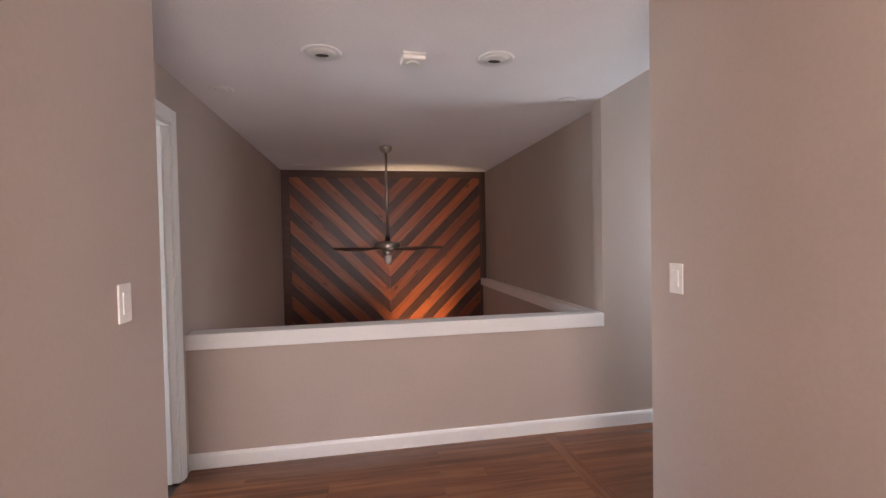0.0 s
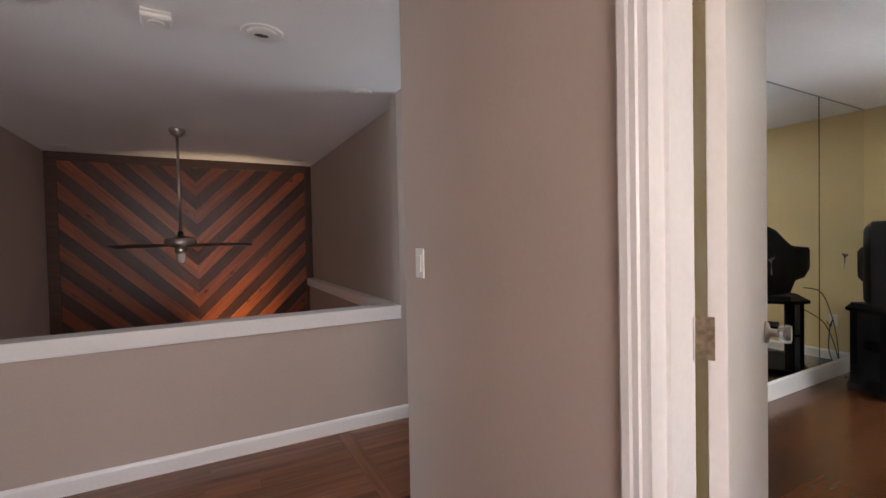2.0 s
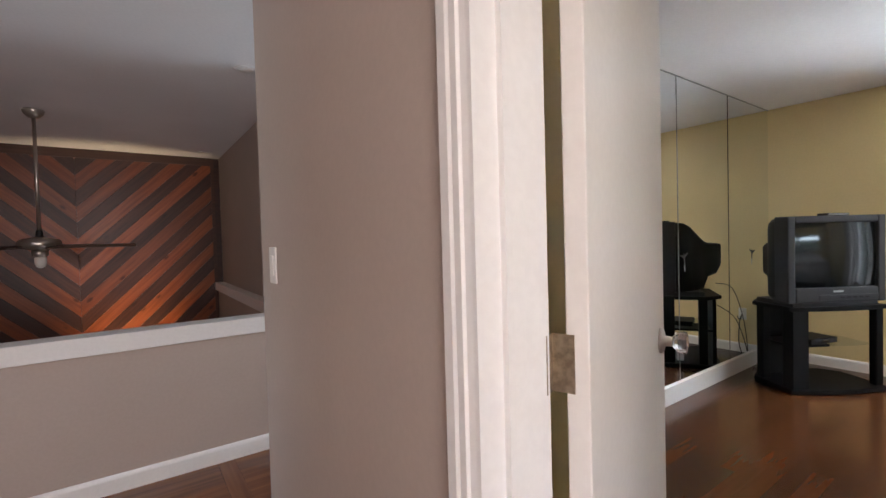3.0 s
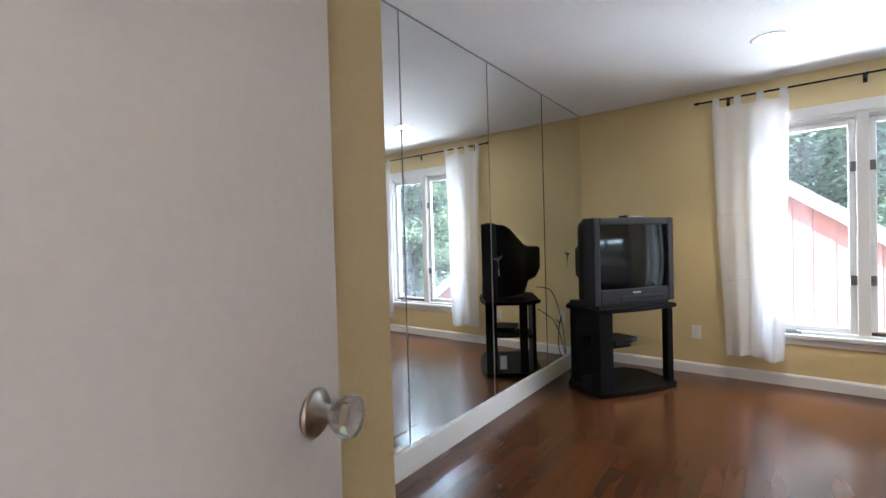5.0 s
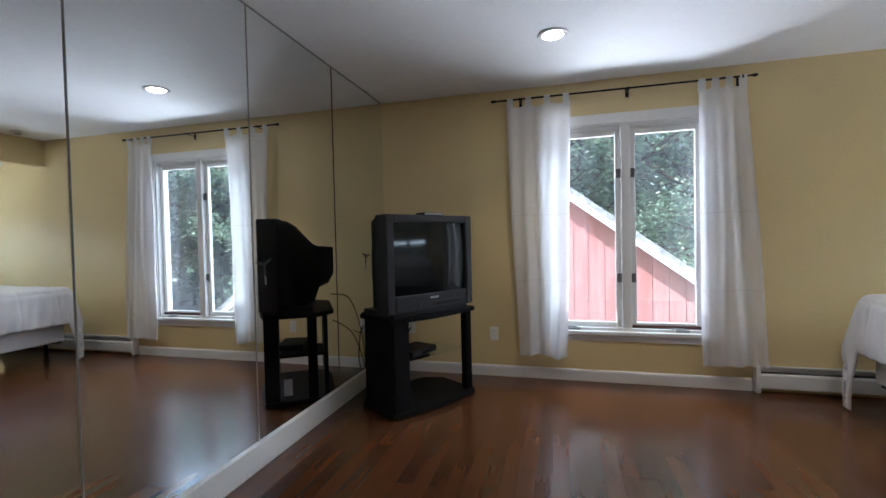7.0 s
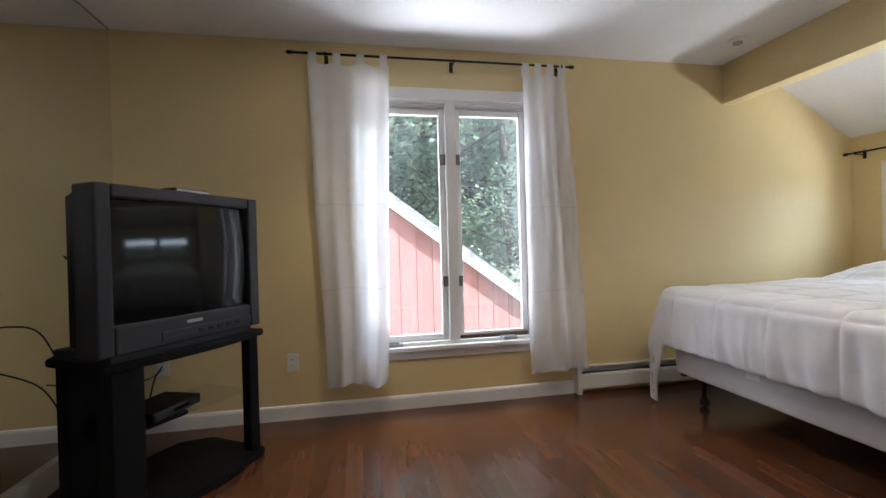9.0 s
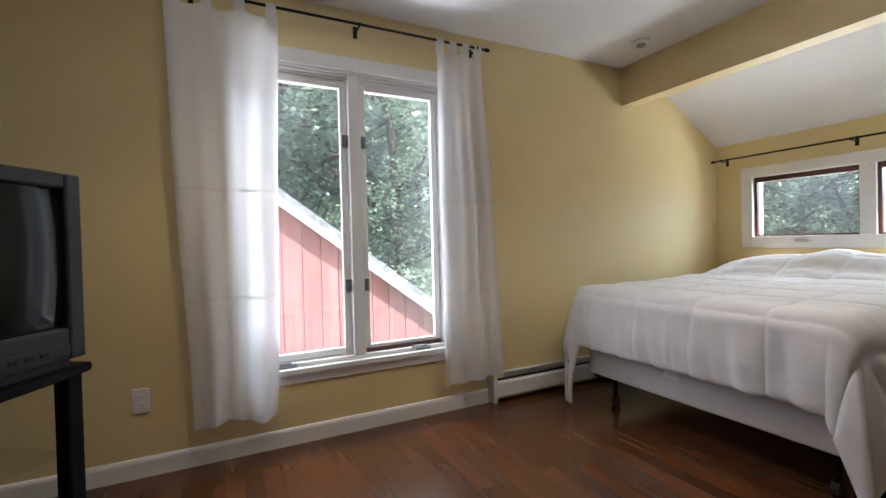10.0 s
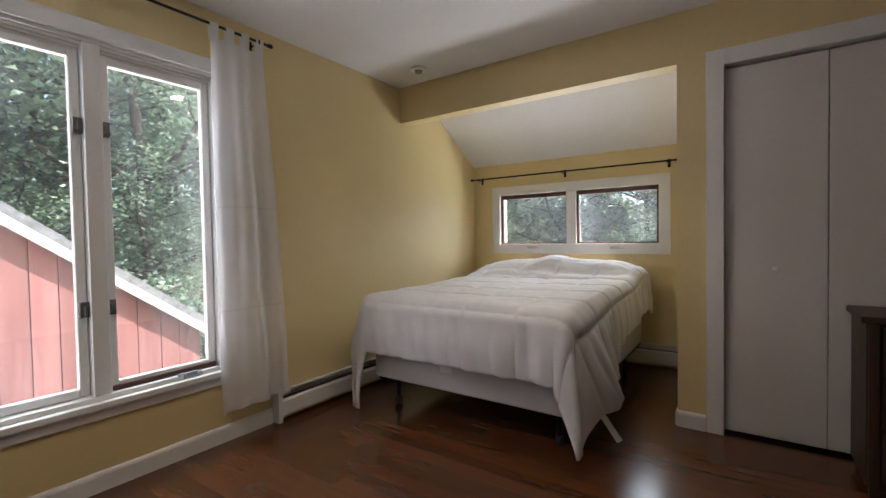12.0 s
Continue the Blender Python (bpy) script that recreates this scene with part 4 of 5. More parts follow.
def television():
    t = thing("television", STAND @ pose(-0.03, -0.005, 0.6725, 0, 0, 1), "bulky charcoal tube television, switched off", "television")
    W, H, D = 0.79, 0.69, 0.12
    fr = 0.062
    bm = bmesh.new()
    bot = 0.145
    for lo, hi in (((-W / 2, -0.01, 0.03), (-W / 2 + fr, D, H)), ((W / 2 - fr, -0.01, 0.03), (W / 2, D, H)), ((-W / 2 + fr, -0.01, H - fr + 0.01), (W / 2 - fr, D, H)), ((-W / 2 + fr, -0.01, 0.03), (W / 2 - fr, D, bot))):
        bm_box(lo, hi, 0.010, 3, bm)
    part("bezel", bm, TVGREY, t, "charcoal plastic bezel")
    bm = bmesh.new()
    n, m = 24, 18
    x0, x1, z0, z1 = -W / 2 + fr - 0.004, W / 2 - fr + 0.004, bot - 0.004, H - fr + 0.014
    g = []
    for j in range(m + 1):
        row = []
        for i in range(n + 1):
            u, v = -1 + 2 * i / n, -1 + 2 * j / m
            row.append(bm.verts.new((x0 + (x1 - x0) * i / n, 0.024 - 0.030 * (1 - 0.6 * u * u - 0.4 * v * v), z0 + (z1 - z0) * j / m)))
        g.append(row)
    for j in range(m):
        for i in range(n):
            bm.faces.new((g[j][i], g[j][i + 1], g[j + 1][i + 1], g[j + 1][i]))
    part("screen", bm, SCREEN, t, "dark glossy curved glass screen", True)
    bm = bmesh.new()
    secs = [(D, W / 2 - 0.004, 0.04, H - 0.006), (D + 0.07, W / 2 - 0.02, 0.04, H - 0.015), (D + 0.13, W / 2 - 0.06, 0.045, H - 0.05), (D + 0.19, W / 2 - 0.11, 0.05, H - 0.12), (D + 0.25, W / 2 - 0.16, 0.06, H - 0.185), (D + 0.29, W / 2 - 0.19, 0.17, H - 0.205), (D + 0.36, W / 2 - 0.21, 0.20, H - 0.21), (D + 0.40, W / 2 - 0.24, 0.27, H - 0.215)]
    prev = None
    for y, hw, lo, hi in secs:
        c = 0.03
        ring = [bm.verts.new((x, y, z)) for x, z in ((-hw + c, lo), (hw - c, lo), (hw, lo + c), (hw, hi - c), (hw - c, hi), (-hw + c, hi), (-hw, hi - c), (-hw, lo + c))]
        if prev:
            for k in range(8):
                bm.faces.new((prev[k], prev[(k + 1) % 8], ring[(k + 1) % 8], ring[k]))
        else:
            bm.faces.new(ring[::-1])
        prev = ring
    bm.faces.new(prev)
    bmesh.ops.recalc_face_normals(bm, faces=bm.faces)
    smooth_part("tube_housing", bm, TVBLACK, t, "black tapered rear housing")
    part("foot_plinth", bm_box((-W / 2 + 0.05, 0.005, 0.0), (W / 2 - 0.05, 0.36, 0.0399), 0.006, 2), TVGREY, t)
    part("control_strip", bm_box((-0.15, -0.0145, 0.05), (0.33, -0.0101, 0.09), 0.003, 2), TVGREY, t)
    for k in range(5):
        part("button", bm_box((0.02 + 0.05 * k, -0.018, 0.063), (0.05 + 0.05 * k, -0.0144, 0.077), 0.002), TVBLACK, t)
    part("badge", bm_box((-0.035, -0.0125, 0.108), (0.045, -0.0101, 0.122), 0.0008), SILVER, t, "small silver badge")
    r = thing("converter_box", STAND @ pose(0.02, 0.06, 0.6725 + H, 0, 0, 6), "small flat black box lying on the television", "converter box")
    part("body", bm_box((-0.10, -0.03, 0.001), (0.10, 0.05, 0.020), 0.004, 2), TVBLACK, r)
    part("front", bm_box((-0.09, -0.033, 0.005), (0.09, -0.0301, 0.016), 0.001), SILVER, r, "grey front edge")


television()


def cable(points, r, label):
    pts = [Vector(p) for p in points]
    out = []
    for i in range(len(pts) - 1):
        p0, p1, p2, p3 = pts[max(i - 1, 0)], pts[i], pts[i + 1], pts[min(i + 2, len(pts) - 1)]
        for k in range(8):
            t = k / 8
            out.append(0.5 * ((2 * p1) + (p2 - p0) * t + (2 * p0 - 5 * p1 + 4 * p2 - p3) * t * t + (3 * p1 - p0 - 3 * p2 + p3) * t ** 3))
    out.append(pts[-1])
    single("cable", bm_tube(out, r), RUBBER, label, "cable", "loose cables", smooth=True)


cable([(8.59, 2.02, 0.40), (8.50, 2.03, 0.34), (8.42, 2.05, 0.14), (8.38, 2.10, 0.012), (8.26, 2.16, 0.008), (8.14, 2.17, 0.008)], 0.005, "black power cable drooping behind the stand")
cable([(8.06, 2.00, 0.55), (8.20, 2.10, 0.42), (8.30, 2.15, 0.16), (8.24, 2.19, 0.008), (8.10, 2.18, 0.008), (8.02, 2.20, 0.008), (8.10, 2.22, 0.008)], 0.004, "black coiled cable on the floor")
cable([(8.08, 1.98, 0.76), (8.25, 2.06, 0.70), (8.34, 2.12, 0.40), (8.30, 2.17, 0.10), (8.18, 2.20, 0.007), (8.05, 2.14, 0.007)], 0.004, "thin black aerial cable hanging down")
cable([(8.20, 2.12, 0.44), (8.33, 2.08, 0.40), (8.47, 2.05, 0.36), (8.57, 2.02, 0.38)], 0.004, "thin black cable running to the outlet")

# dresser edge by the closet


def dresser():
    d = thing("dresser", pose(5.25, -1.80, 0), "dark stained wooden dresser in front of the closet", "dresser")
    part("carcass", bm_box((-0.47, -0.155, 0.05), (0.47, 0.19, 0.755), 0.005, 2), DARKWOOD, d)
    part("top", bm_box((-0.49, -0.158, 0.756), (0.49, 0.21, 0.785), 0.006, 2), DARKWOOD, d)
    for x in (-0.46, 0.43):
        part("stile", bm_box((x, 0.1905, 0.06), (x + 0.035, 0.203, 0.75), 0.003, 2), DARKWOOD, d)
    for k in range(3):
        z = 0.085 + 0.225 * k
        dr = part("drawer", bm_box((-0.415, 0.1905, z), (0.42, 0.206, z + 0.205), 0.004, 2), DARKWOOD, d)
        for x in (-0.2, 0.2):
            part("pull", bm_cyl((x, 0.206, z + 0.10), (x, 0.228, z + 0.10), 0.008, 0.013, 14), BRASS, dr, "small brass pull")
    for x in (-0.43, 0.43):
        for y in (-0.12, 0.16):
            part("foot", bm_box((x - 0.025, y - 0.025, 0), (x + 0.025, y + 0.025, 0.0499), 0.004), DARKWOOD, d)


dresser()

# ---------------------------------------------------------------- setting: hall and stair void
BEFORE = set(bpy.data.objects)
HC = 2.35
setting("floor_hall", boxes(((1.43, -1.6, -0.2), (3.8199, 3.335, -0.0125)), ((3.8201, 2.40, -0.2), (6.0, 3.335, -0.0125))), SUBFLOOR, "dark subfloor under the hall boards", "floor")
setting("ceiling_hall", boxes(((1.43, -1.6, HC), (3.819, 6.77, HC + 0.2)), ((3.819, 2.13, HC), (4.30, 3.455, HC + 0.25)), ((3.819, 3.455, HC), (4.52, 6.80, HC + 0.2))), CEIL, "flat white ceiling over hall and stair void", "ceiling")
setting("ceiling_corridor", boxes(((4.28, 2.13, 2.60), (6.0, 3.455, 2.75))), CEIL, "higher white ceiling of the side corridor", "ceiling")
setting("wall_hall_east", boxes(((3.82, DY1 - HY + 0.02, 0), (3.88, 2.13, 2.44)), ((3.82, -1.6, 0), (3.88, DY0 - HY - 0.02, 2.44)), ((3.82, DY0 - HY - 0.02, DZ + 0.02), (3.88, DY1 - HY + 0.02, 2.44)), ((3.88, 1.441, 0), (3.94, 2.13, 2.44))), BEIGE, "taupe painted hall wall with light switch", "wall")
setting("wall_corridor_south", boxes(((3.94, 2.11, 0), (4.85, 2.13, 2.75)), ((4.85, 2.301, 0), (6.0, 2.32, 2.75)), ((4.85, 2.11, 2.44), (4.87, 2.301, 2.75)), ((3.94, 1.541, 0), (3.96, 2.11, 2.44))), BEIGE, "taupe painted corridor wall", "wall")
setting("wall_corridor_end", boxes(((6.0, 2.40, 0), (6.1, 3.455, 2.75))), BEIGE, "taupe painted wall closing the corridor", "wall")
setting("wall_half", boxes(((1.5, 3.335, -0.2), (4.30, 3.455, 0.728))), BEIGE, "taupe painted half wall over the stair void", "wall")
setting("wall_hall_north", boxes(((4.30, 3.335, 0), (6.0, 3.455, 2.75))), BEIGE, "taupe painted wall beside the half wall", "wall")
setting("trim_cap", bm_box((1.53, 3.318, 0.7285), (4.2995, 3.472, 0.824), 0.005, 2), WHITE, "white painted cap on the half wall", "trim")
bm = bmesh.new()
bm_profile(BASE, 4.43, bm, "x", (1.55, 3.335, 0), -1)
setting("baseboard_hall", bm, WHITE, "white painted baseboard along the half wall", "baseboard")
bm = bmesh.new()
bm_profile(BASE, 2.13 - 1.016, bm, "y", (3.82, 1.016, 0), -1)
bm_profile(BASE, 0.12, bm, "x", (3.82, 2.13, 0), 1)
setting("baseboard_hall_east", bm, WHITE, "white painted baseboard below the switch wall", "baseboard")
LW = 1.55
OY0, OY1, OZ = 2.35, 3.205, 2.06
setting("wall_hall_west", boxes(((LW - 0.12, 2.02, 0), (LW, OY0, HC)), ((LW - 0.12, OY1, -2.6), (LW, 6.77, HC)), ((LW - 0.12, OY0, OZ), (LW, OY1, HC))), BEIGE, "taupe painted wall with a doorway beside the half wall", "wall")
setting("wall_hall_near", boxes(((1.78, -1.6, 0), (1.90, 2.19, HC)), ((LW, 2.07, 0), (1.78, 2.19, HC))), BEIGE, "taupe painted wall corner with light switch", "wall")
setting("wall_hall_south", boxes(((1.90, -1.6, 0), (2.2, -1.5, HC)), ((3.3, -1.6, 0), (3.82, -1.5, HC)), ((2.2, -1.6, 0), (3.3, -1.5, 0.85)), ((2.2, -1.6, 2.05), (3.3, -1.5, HC))), BEIGE, "taupe painted wall with an assumed window behind the walker", "wall")
bm = bmesh.new()
casing_upright(bm, LW, OY1 - 0.008, OZ + 0.075, 1, 1)
casing_upright(bm, LW, OY0 + 0.008, OZ + 0.075, 1, -1)
bm_box((LW, OY0 + 0.008, OZ - 0.004), (LW + 0.018, OY1 - 0.008, OZ + 0.075), bm=bm)
bmesh.ops.recalc_face_normals(bm, faces=bm.faces)
setting("trim_hall_doorway", bm, WHITE, "white moulded casing round the side doorway", "trim")
setting("door_frame_hall", boxes(((LW - 0.125, OY1 - 0.02, 0), (LW + 0.002, OY1, OZ)), ((LW - 0.125, OY0, 0), (LW + 0.002, OY0 + 0.02, OZ)), ((LW - 0.125, OY0 + 0.02, OZ - 0.02), (LW + 0.002, OY1 - 0.02, OZ)), ((LW - 0.07, OY1 - 0.031, 0), (LW - 0.035, OY1 - 0.02, OZ - 0.02))), WHITE, "white painted jamb of the side doorway", "door frame")
sp = thing("strike_plate", pose(LW - 0.09, OY1 - 0.0201, 1.0), "small brass strike plate on the jamb", "strike plate")
part("plate", bm_box((-0.012, -0.0015, -0.03), (0.012, 0.0, 0.03), 0.0005), BRASS, sp)

# side room past the doorway
setting("floor_side_room", boxes(((-1.2, 1.2, -0.2), (1.4299, 4.4, -0.001))), CARPET, "grey carpet in the side room", "floor")
setting("wall_side_room", boxes(((-1.2, 1.1, 0), (1.43, 1.2, 2.4)), ((-1.2, 4.4, 0), (1.43, 4.5, 2.4)), ((-1.3, 1.1, 0), (-1.2, 2.2, 2.4)), ((-1.3, 3.4, 0), (-1.2, 4.5, 2.4)), ((-1.3, 2.2, 0), (-1.2, 3.4, 0.8)), ((-1.3, 2.2, 2.0), (-1.2, 3.4, 2.4)), ((1.3, 1.2, 0), (1.4299, 2.02, 2.4)), ((-1.3, 1.1, 2.4), (1.43, 4.5, 2.5))), BEIGE, "plain pale walls of the side room", "wall")
w3 = thing("window_3", pose(-1.2, 2.8, 0), "bright window in the side room", "window", kind="structure")
bm = bmesh.new()
for lo, hi in (((-0.1, -0.6, 0.8), (0.0, -0.55, 2.0)), ((-0.1, 0.55, 0.8), (0.0, 0.6, 2.0)), ((-0.1, -0.55, 1.95), (0.0, 0.55, 2.0)), ((-0.1, -0.55, 0.8), (0.0, 0.55, 0.85)), ((-0.08, -0.02, 0.85), (-0.02, 0.02, 1.95))):
    bm_box(lo, hi, bm=bm)
part("window_frame", bm, WHITE, w3)
cb = thing("cabinet", pose(0.25, 3.93, 0), "dark wooden cabinet in the side room", "cabinet")
part("body", bm_box((-0.45, -0.25, 0.05), (0.45, 0.25, 0.95), 0.006, 2), DARKWOOD, cb)
part("top", bm_box((-0.47, -0.27, 0.951), (0.47, 0.26, 0.98), 0.005, 2), DARKWOOD, cb)
part("plinth", bm_box((-0.43, -0.22, 0.0), (0.43, 0.24, 0.0499)), DARKWOOD, cb)

# Unseen window, added to hold the lamp behind the walker.
w4 = thing("window_4", pose(2.75, -1.5, 0), "plain unseen window assumed at the end of the hall", "window", kind="structure")
bm = bmesh.new()
for lo, hi in (((-0.55, -0.1, 0.85), (-0.5, 0.0, 2.05)), ((0.5, -0.1, 0.85), (0.55, 0.0, 2.05)), ((-0.5, -0.1, 2.0), (0.5, 0.0, 2.05)), ((-0.5, -0.1, 0.85), (0.5, 0.0, 0.9))):
    bm_box(lo, hi, bm=bm)
part("window_frame", bm, WHITE, w4)

# stair void down to the living room
setting("floor_living", boxes(((LW, 3.455, -2.7), (6.0, 6.65, -2.6))), CARPET, "carpeted living room floor far below", "floor")
setting("wall_void_east", boxes(((4.40, 3.455, 0.70), (4.52, 6.80, HC)), ((4.34, 3.455, -2.6), (4.52, 6.689, 0.70))), BEIGE, "taupe painted wall of the stair void", "wall")
setting("trim_void_ledge", bm_box((4.302, 3.4725, 0.7005), (4.3995, 6.648, 0.795), 0.005, 2), WHITE, "white painted ledge along the void wall", "trim")
setting("wall_void_south", boxes(((LW, 3.335, -2.6), (4.34, 3.455, -0.2))), BEIGE, "taupe wall below the half wall", "wall")
setting("wall_chevron", boxes(((LW, 6.69, -2.6), (4.40, 6.80, HC))), WALNUT, "dark backing of the chevron plank wall", "wall")

# ceiling fittings of the hall
for x, y in ((2.43, 2.815), (3.35, 2.77)):
    can_light(x, y, HC - 0.0005, False, 0.082)
for x, y in ((4.07, 3.41), (1.76, 3.455), (1.82, 6.30), (4.20, 6.30)):
    can_light(x, y, HC - 0.0005, False, 0.055)
sm = thing("smoke_detector", pose(2.90, 2.80, HC - 0.0005, 0, 0, 4), "square white smoke detector on the ceiling", "smoke detector")
part("base", bm_box((-0.06, -0.06, -0.012), (0.06, 0.06, 0.0), 0.006, 2), PLATE, sm)
part("cover", bm_box((-0.062, -0.062, -0.040), (0.062, 0.062, -0.0121), 0.014, 3), PLATE, sm)
part("grille", bm_cyl((0, 0, -0.0445), (0, 0, -0.0399), 0.03, 0.034, 24), PLATE, sm)
wall_plate("light_switch", pose(3.8195, 1.975, 1.20, 0, 0, -90), "white paddle light switch on the taupe wall", "switch")
wall_plate("light_switch", pose(1.9005, 1.935, 1.195, 0, 0, 90), "white paddle dimmer switch on the near wall", "switch")


def ceiling_fan():
    f = thing("ceiling_fan", pose(2.875, 5.1, HC), "brushed nickel ceiling fan with dark blades on a long rod", "ceiling fan")
    part("canopy", bm_lathe([(0.066, -0.0005), (0.068, -0.01), (0.060, -0.035), (0.035, -0.06), (0.014, -0.066)], 32), NICKEL, f, "", True)
    part("downrod", bm_cyl((0, 0, -0.06), (0, 0, -0.97), 0.0125, n=16), NICKEL, f, "", True)
    part("coupling", bm_lathe([(0.014, -0.93), (0.022, -0.94), (0.024, -0.985), (0.018, -0.99)], 20), BLACKMETAL, f, "dark coupling", True)
    part("motor", bm_lathe([(0.03, -0.985), (0.11, -1.0), (0.128, -1.012), (0.130, -1.055), (0.118, -1.068), (0.06, -1.08), (0.05, -1.085)], 40), NICKEL, f, "brushed nickel motor housing", True)
    part("switch_cup", bm_lathe([(0.05, -1.083), (0.052, -1.12), (0.042, -1.135), (0.03, -1.137)], 32), NICKEL, f, "", True)
    part("globe", bm_lathe([(0.032, -1.136), (0.038, -1.15), (0.036, -1.19), (0.026, -1.215), (0.008, -1.226)], 28), FROST, f, "small frosted glass globe", True)
    for k in range(5):
        a = 12 + 72 * k
        bm = bmesh.new()
        out = [(0.17, -0.045), (0.30, -0.062), (0.55, -0.066), (0.615, -0.05), (0.63, 0.0), (0.615, 0.05), (0.55, 0.066), (0.30, 0.062), (0.17, 0.045)]
        lo = [bm.verts.new((x, y, -0.003)) for x, y in out]
        hi = [bm.verts.new((x, y, 0.003)) for x, y in out]
        n = len(out)
        bm.faces.new(lo[::-1]), bm.faces.new(hi)
        for i in range(n):
            bm.faces.new((lo[i], lo[(i + 1) % n], hi[(i + 1) % n], hi[i]))
        bm.transform(pose(0, 0, -1.062, 0, 0, a) @ pose(0, 0, 0, 11, 0, 0))
        blade = part("blade", bm, FANBLADE, f, "dark wood fan blade")
        bm = bm_box((0.10, -0.014, -0.008), (0.235, 0.014, -0.0035), 0.002)
        bm.transform(pose(0, 0, -1.062, 0, 0, a) @ pose(0, 0, 0, 11, 0, 0))
        part("blade_iron", bm, NICKEL, blade, "nickel blade arm")


ceiling_fan()

# the hall block stands a little further along y than the bedroom
for ob in [o for o in bpy.data.objects if o not in BEFORE and o.parent is None]:
    ob.location.y += HY

# ---------------------------------------------------------------- outside
setting("ground", boxes(((-400, -400, -3.2), (400, 400, -3.0))), GRASS, "mown green lawn reaching to the woods", "ground")
setting("road", boxes(((10.0, -52.0, -2.999), (48.0, -3.0, -2.985))), GRAVEL, "pale sunlit gravel driveway beside the house", "road")

barn = thing("garage_wing", pose(11.0, 0, 0), "red board-sided wing with a sloping white-edged roof", "building")
RS = 0.75


def roof_z(y):
    return 1.42 + RS * y


bm = bmesh.new()
pts = [(-1.42, -3.0), (5.5, -3.0), (5.5, roof_z(5.5) - 0.12), (-1.42, roof_z(-1.42) - 0.12)]
fa = [bm.verts.new((0.03, y, z)) for y, z in pts]
fb = [bm.verts.new((6.0, y, z)) for y, z in pts]
bm.faces.new(fa), bm.faces.new(fb[::-1])
for i in range(4):
    bm.faces.new((fa[i], fa[(i + 1) % 4], fb[(i + 1) % 4], fb[i]))
bmesh.ops.recalc_face_normals(bm, faces=bm.faces)
part("wall", bm, BARNRED, barn)
y = -1.415
rb = random.Random(2)
while y < 5.4:
    w = rb.uniform(0.17, 0.21)
    bm = bmesh.new()
    x0 = rb.uniform(0.006, 0.012)
    lo = [bm.verts.new((x, yy, -2.95)) for x, yy in ((x0, y), (x0, y + w - 0.008), (0.03, y + w - 0.008), (0.03, y))]
    hi = [bm.verts.new((v.co.x, v.co.y, roof_z(v.co.y) - 0.122)) for v in lo]
    bm.faces.new(lo[::-1]), bm.faces.new(hi)
    for i in range(4):
        bm.faces.new((lo[i], lo[(i + 1) % 4], hi[(i + 1) % 4], hi[i]))
    bmesh.ops.recalc_face_normals(bm, faces=bm.faces)
    part("board", bm, BARNRED, barn)
    y += w
ang = math.atan(RS)
bm = bm_box((-0.10, 0, -0.149), (-0.068, 9.2, -0.074), 0.004, 1)
bm.transform(pose(0, -1.80, roof_z(-1.80), math.degrees(ang)))
part("rake_board", bm, ROOFTRIM, barn, "white painted rake board")
bm = bm_box((-0.067, 0, -0.094), (6.2, 9.2, -0.074), 0.0)
bm.transform(pose(0, -1.80, roof_z(-1.80), math.degrees(ang)))
part("roof_deck", bm, ROOFTRIM, barn)
for j in range(24):
    bm = bm_box((-0.085 - 0.006 * (j % 2), j * 0.38, -0.073), (6.2, j * 0.38 + 0.40, 0.004), 0.0)
    for v in bm.verts:
        if v.co.y > j * 0.38 + 0.2:
            v.co.z -= 0.006
    bm.transform(pose(0, -1.80, roof_z(-1.80), math.degrees(ang)))
    part("shingle_course", bm, SHINGLE, barn)


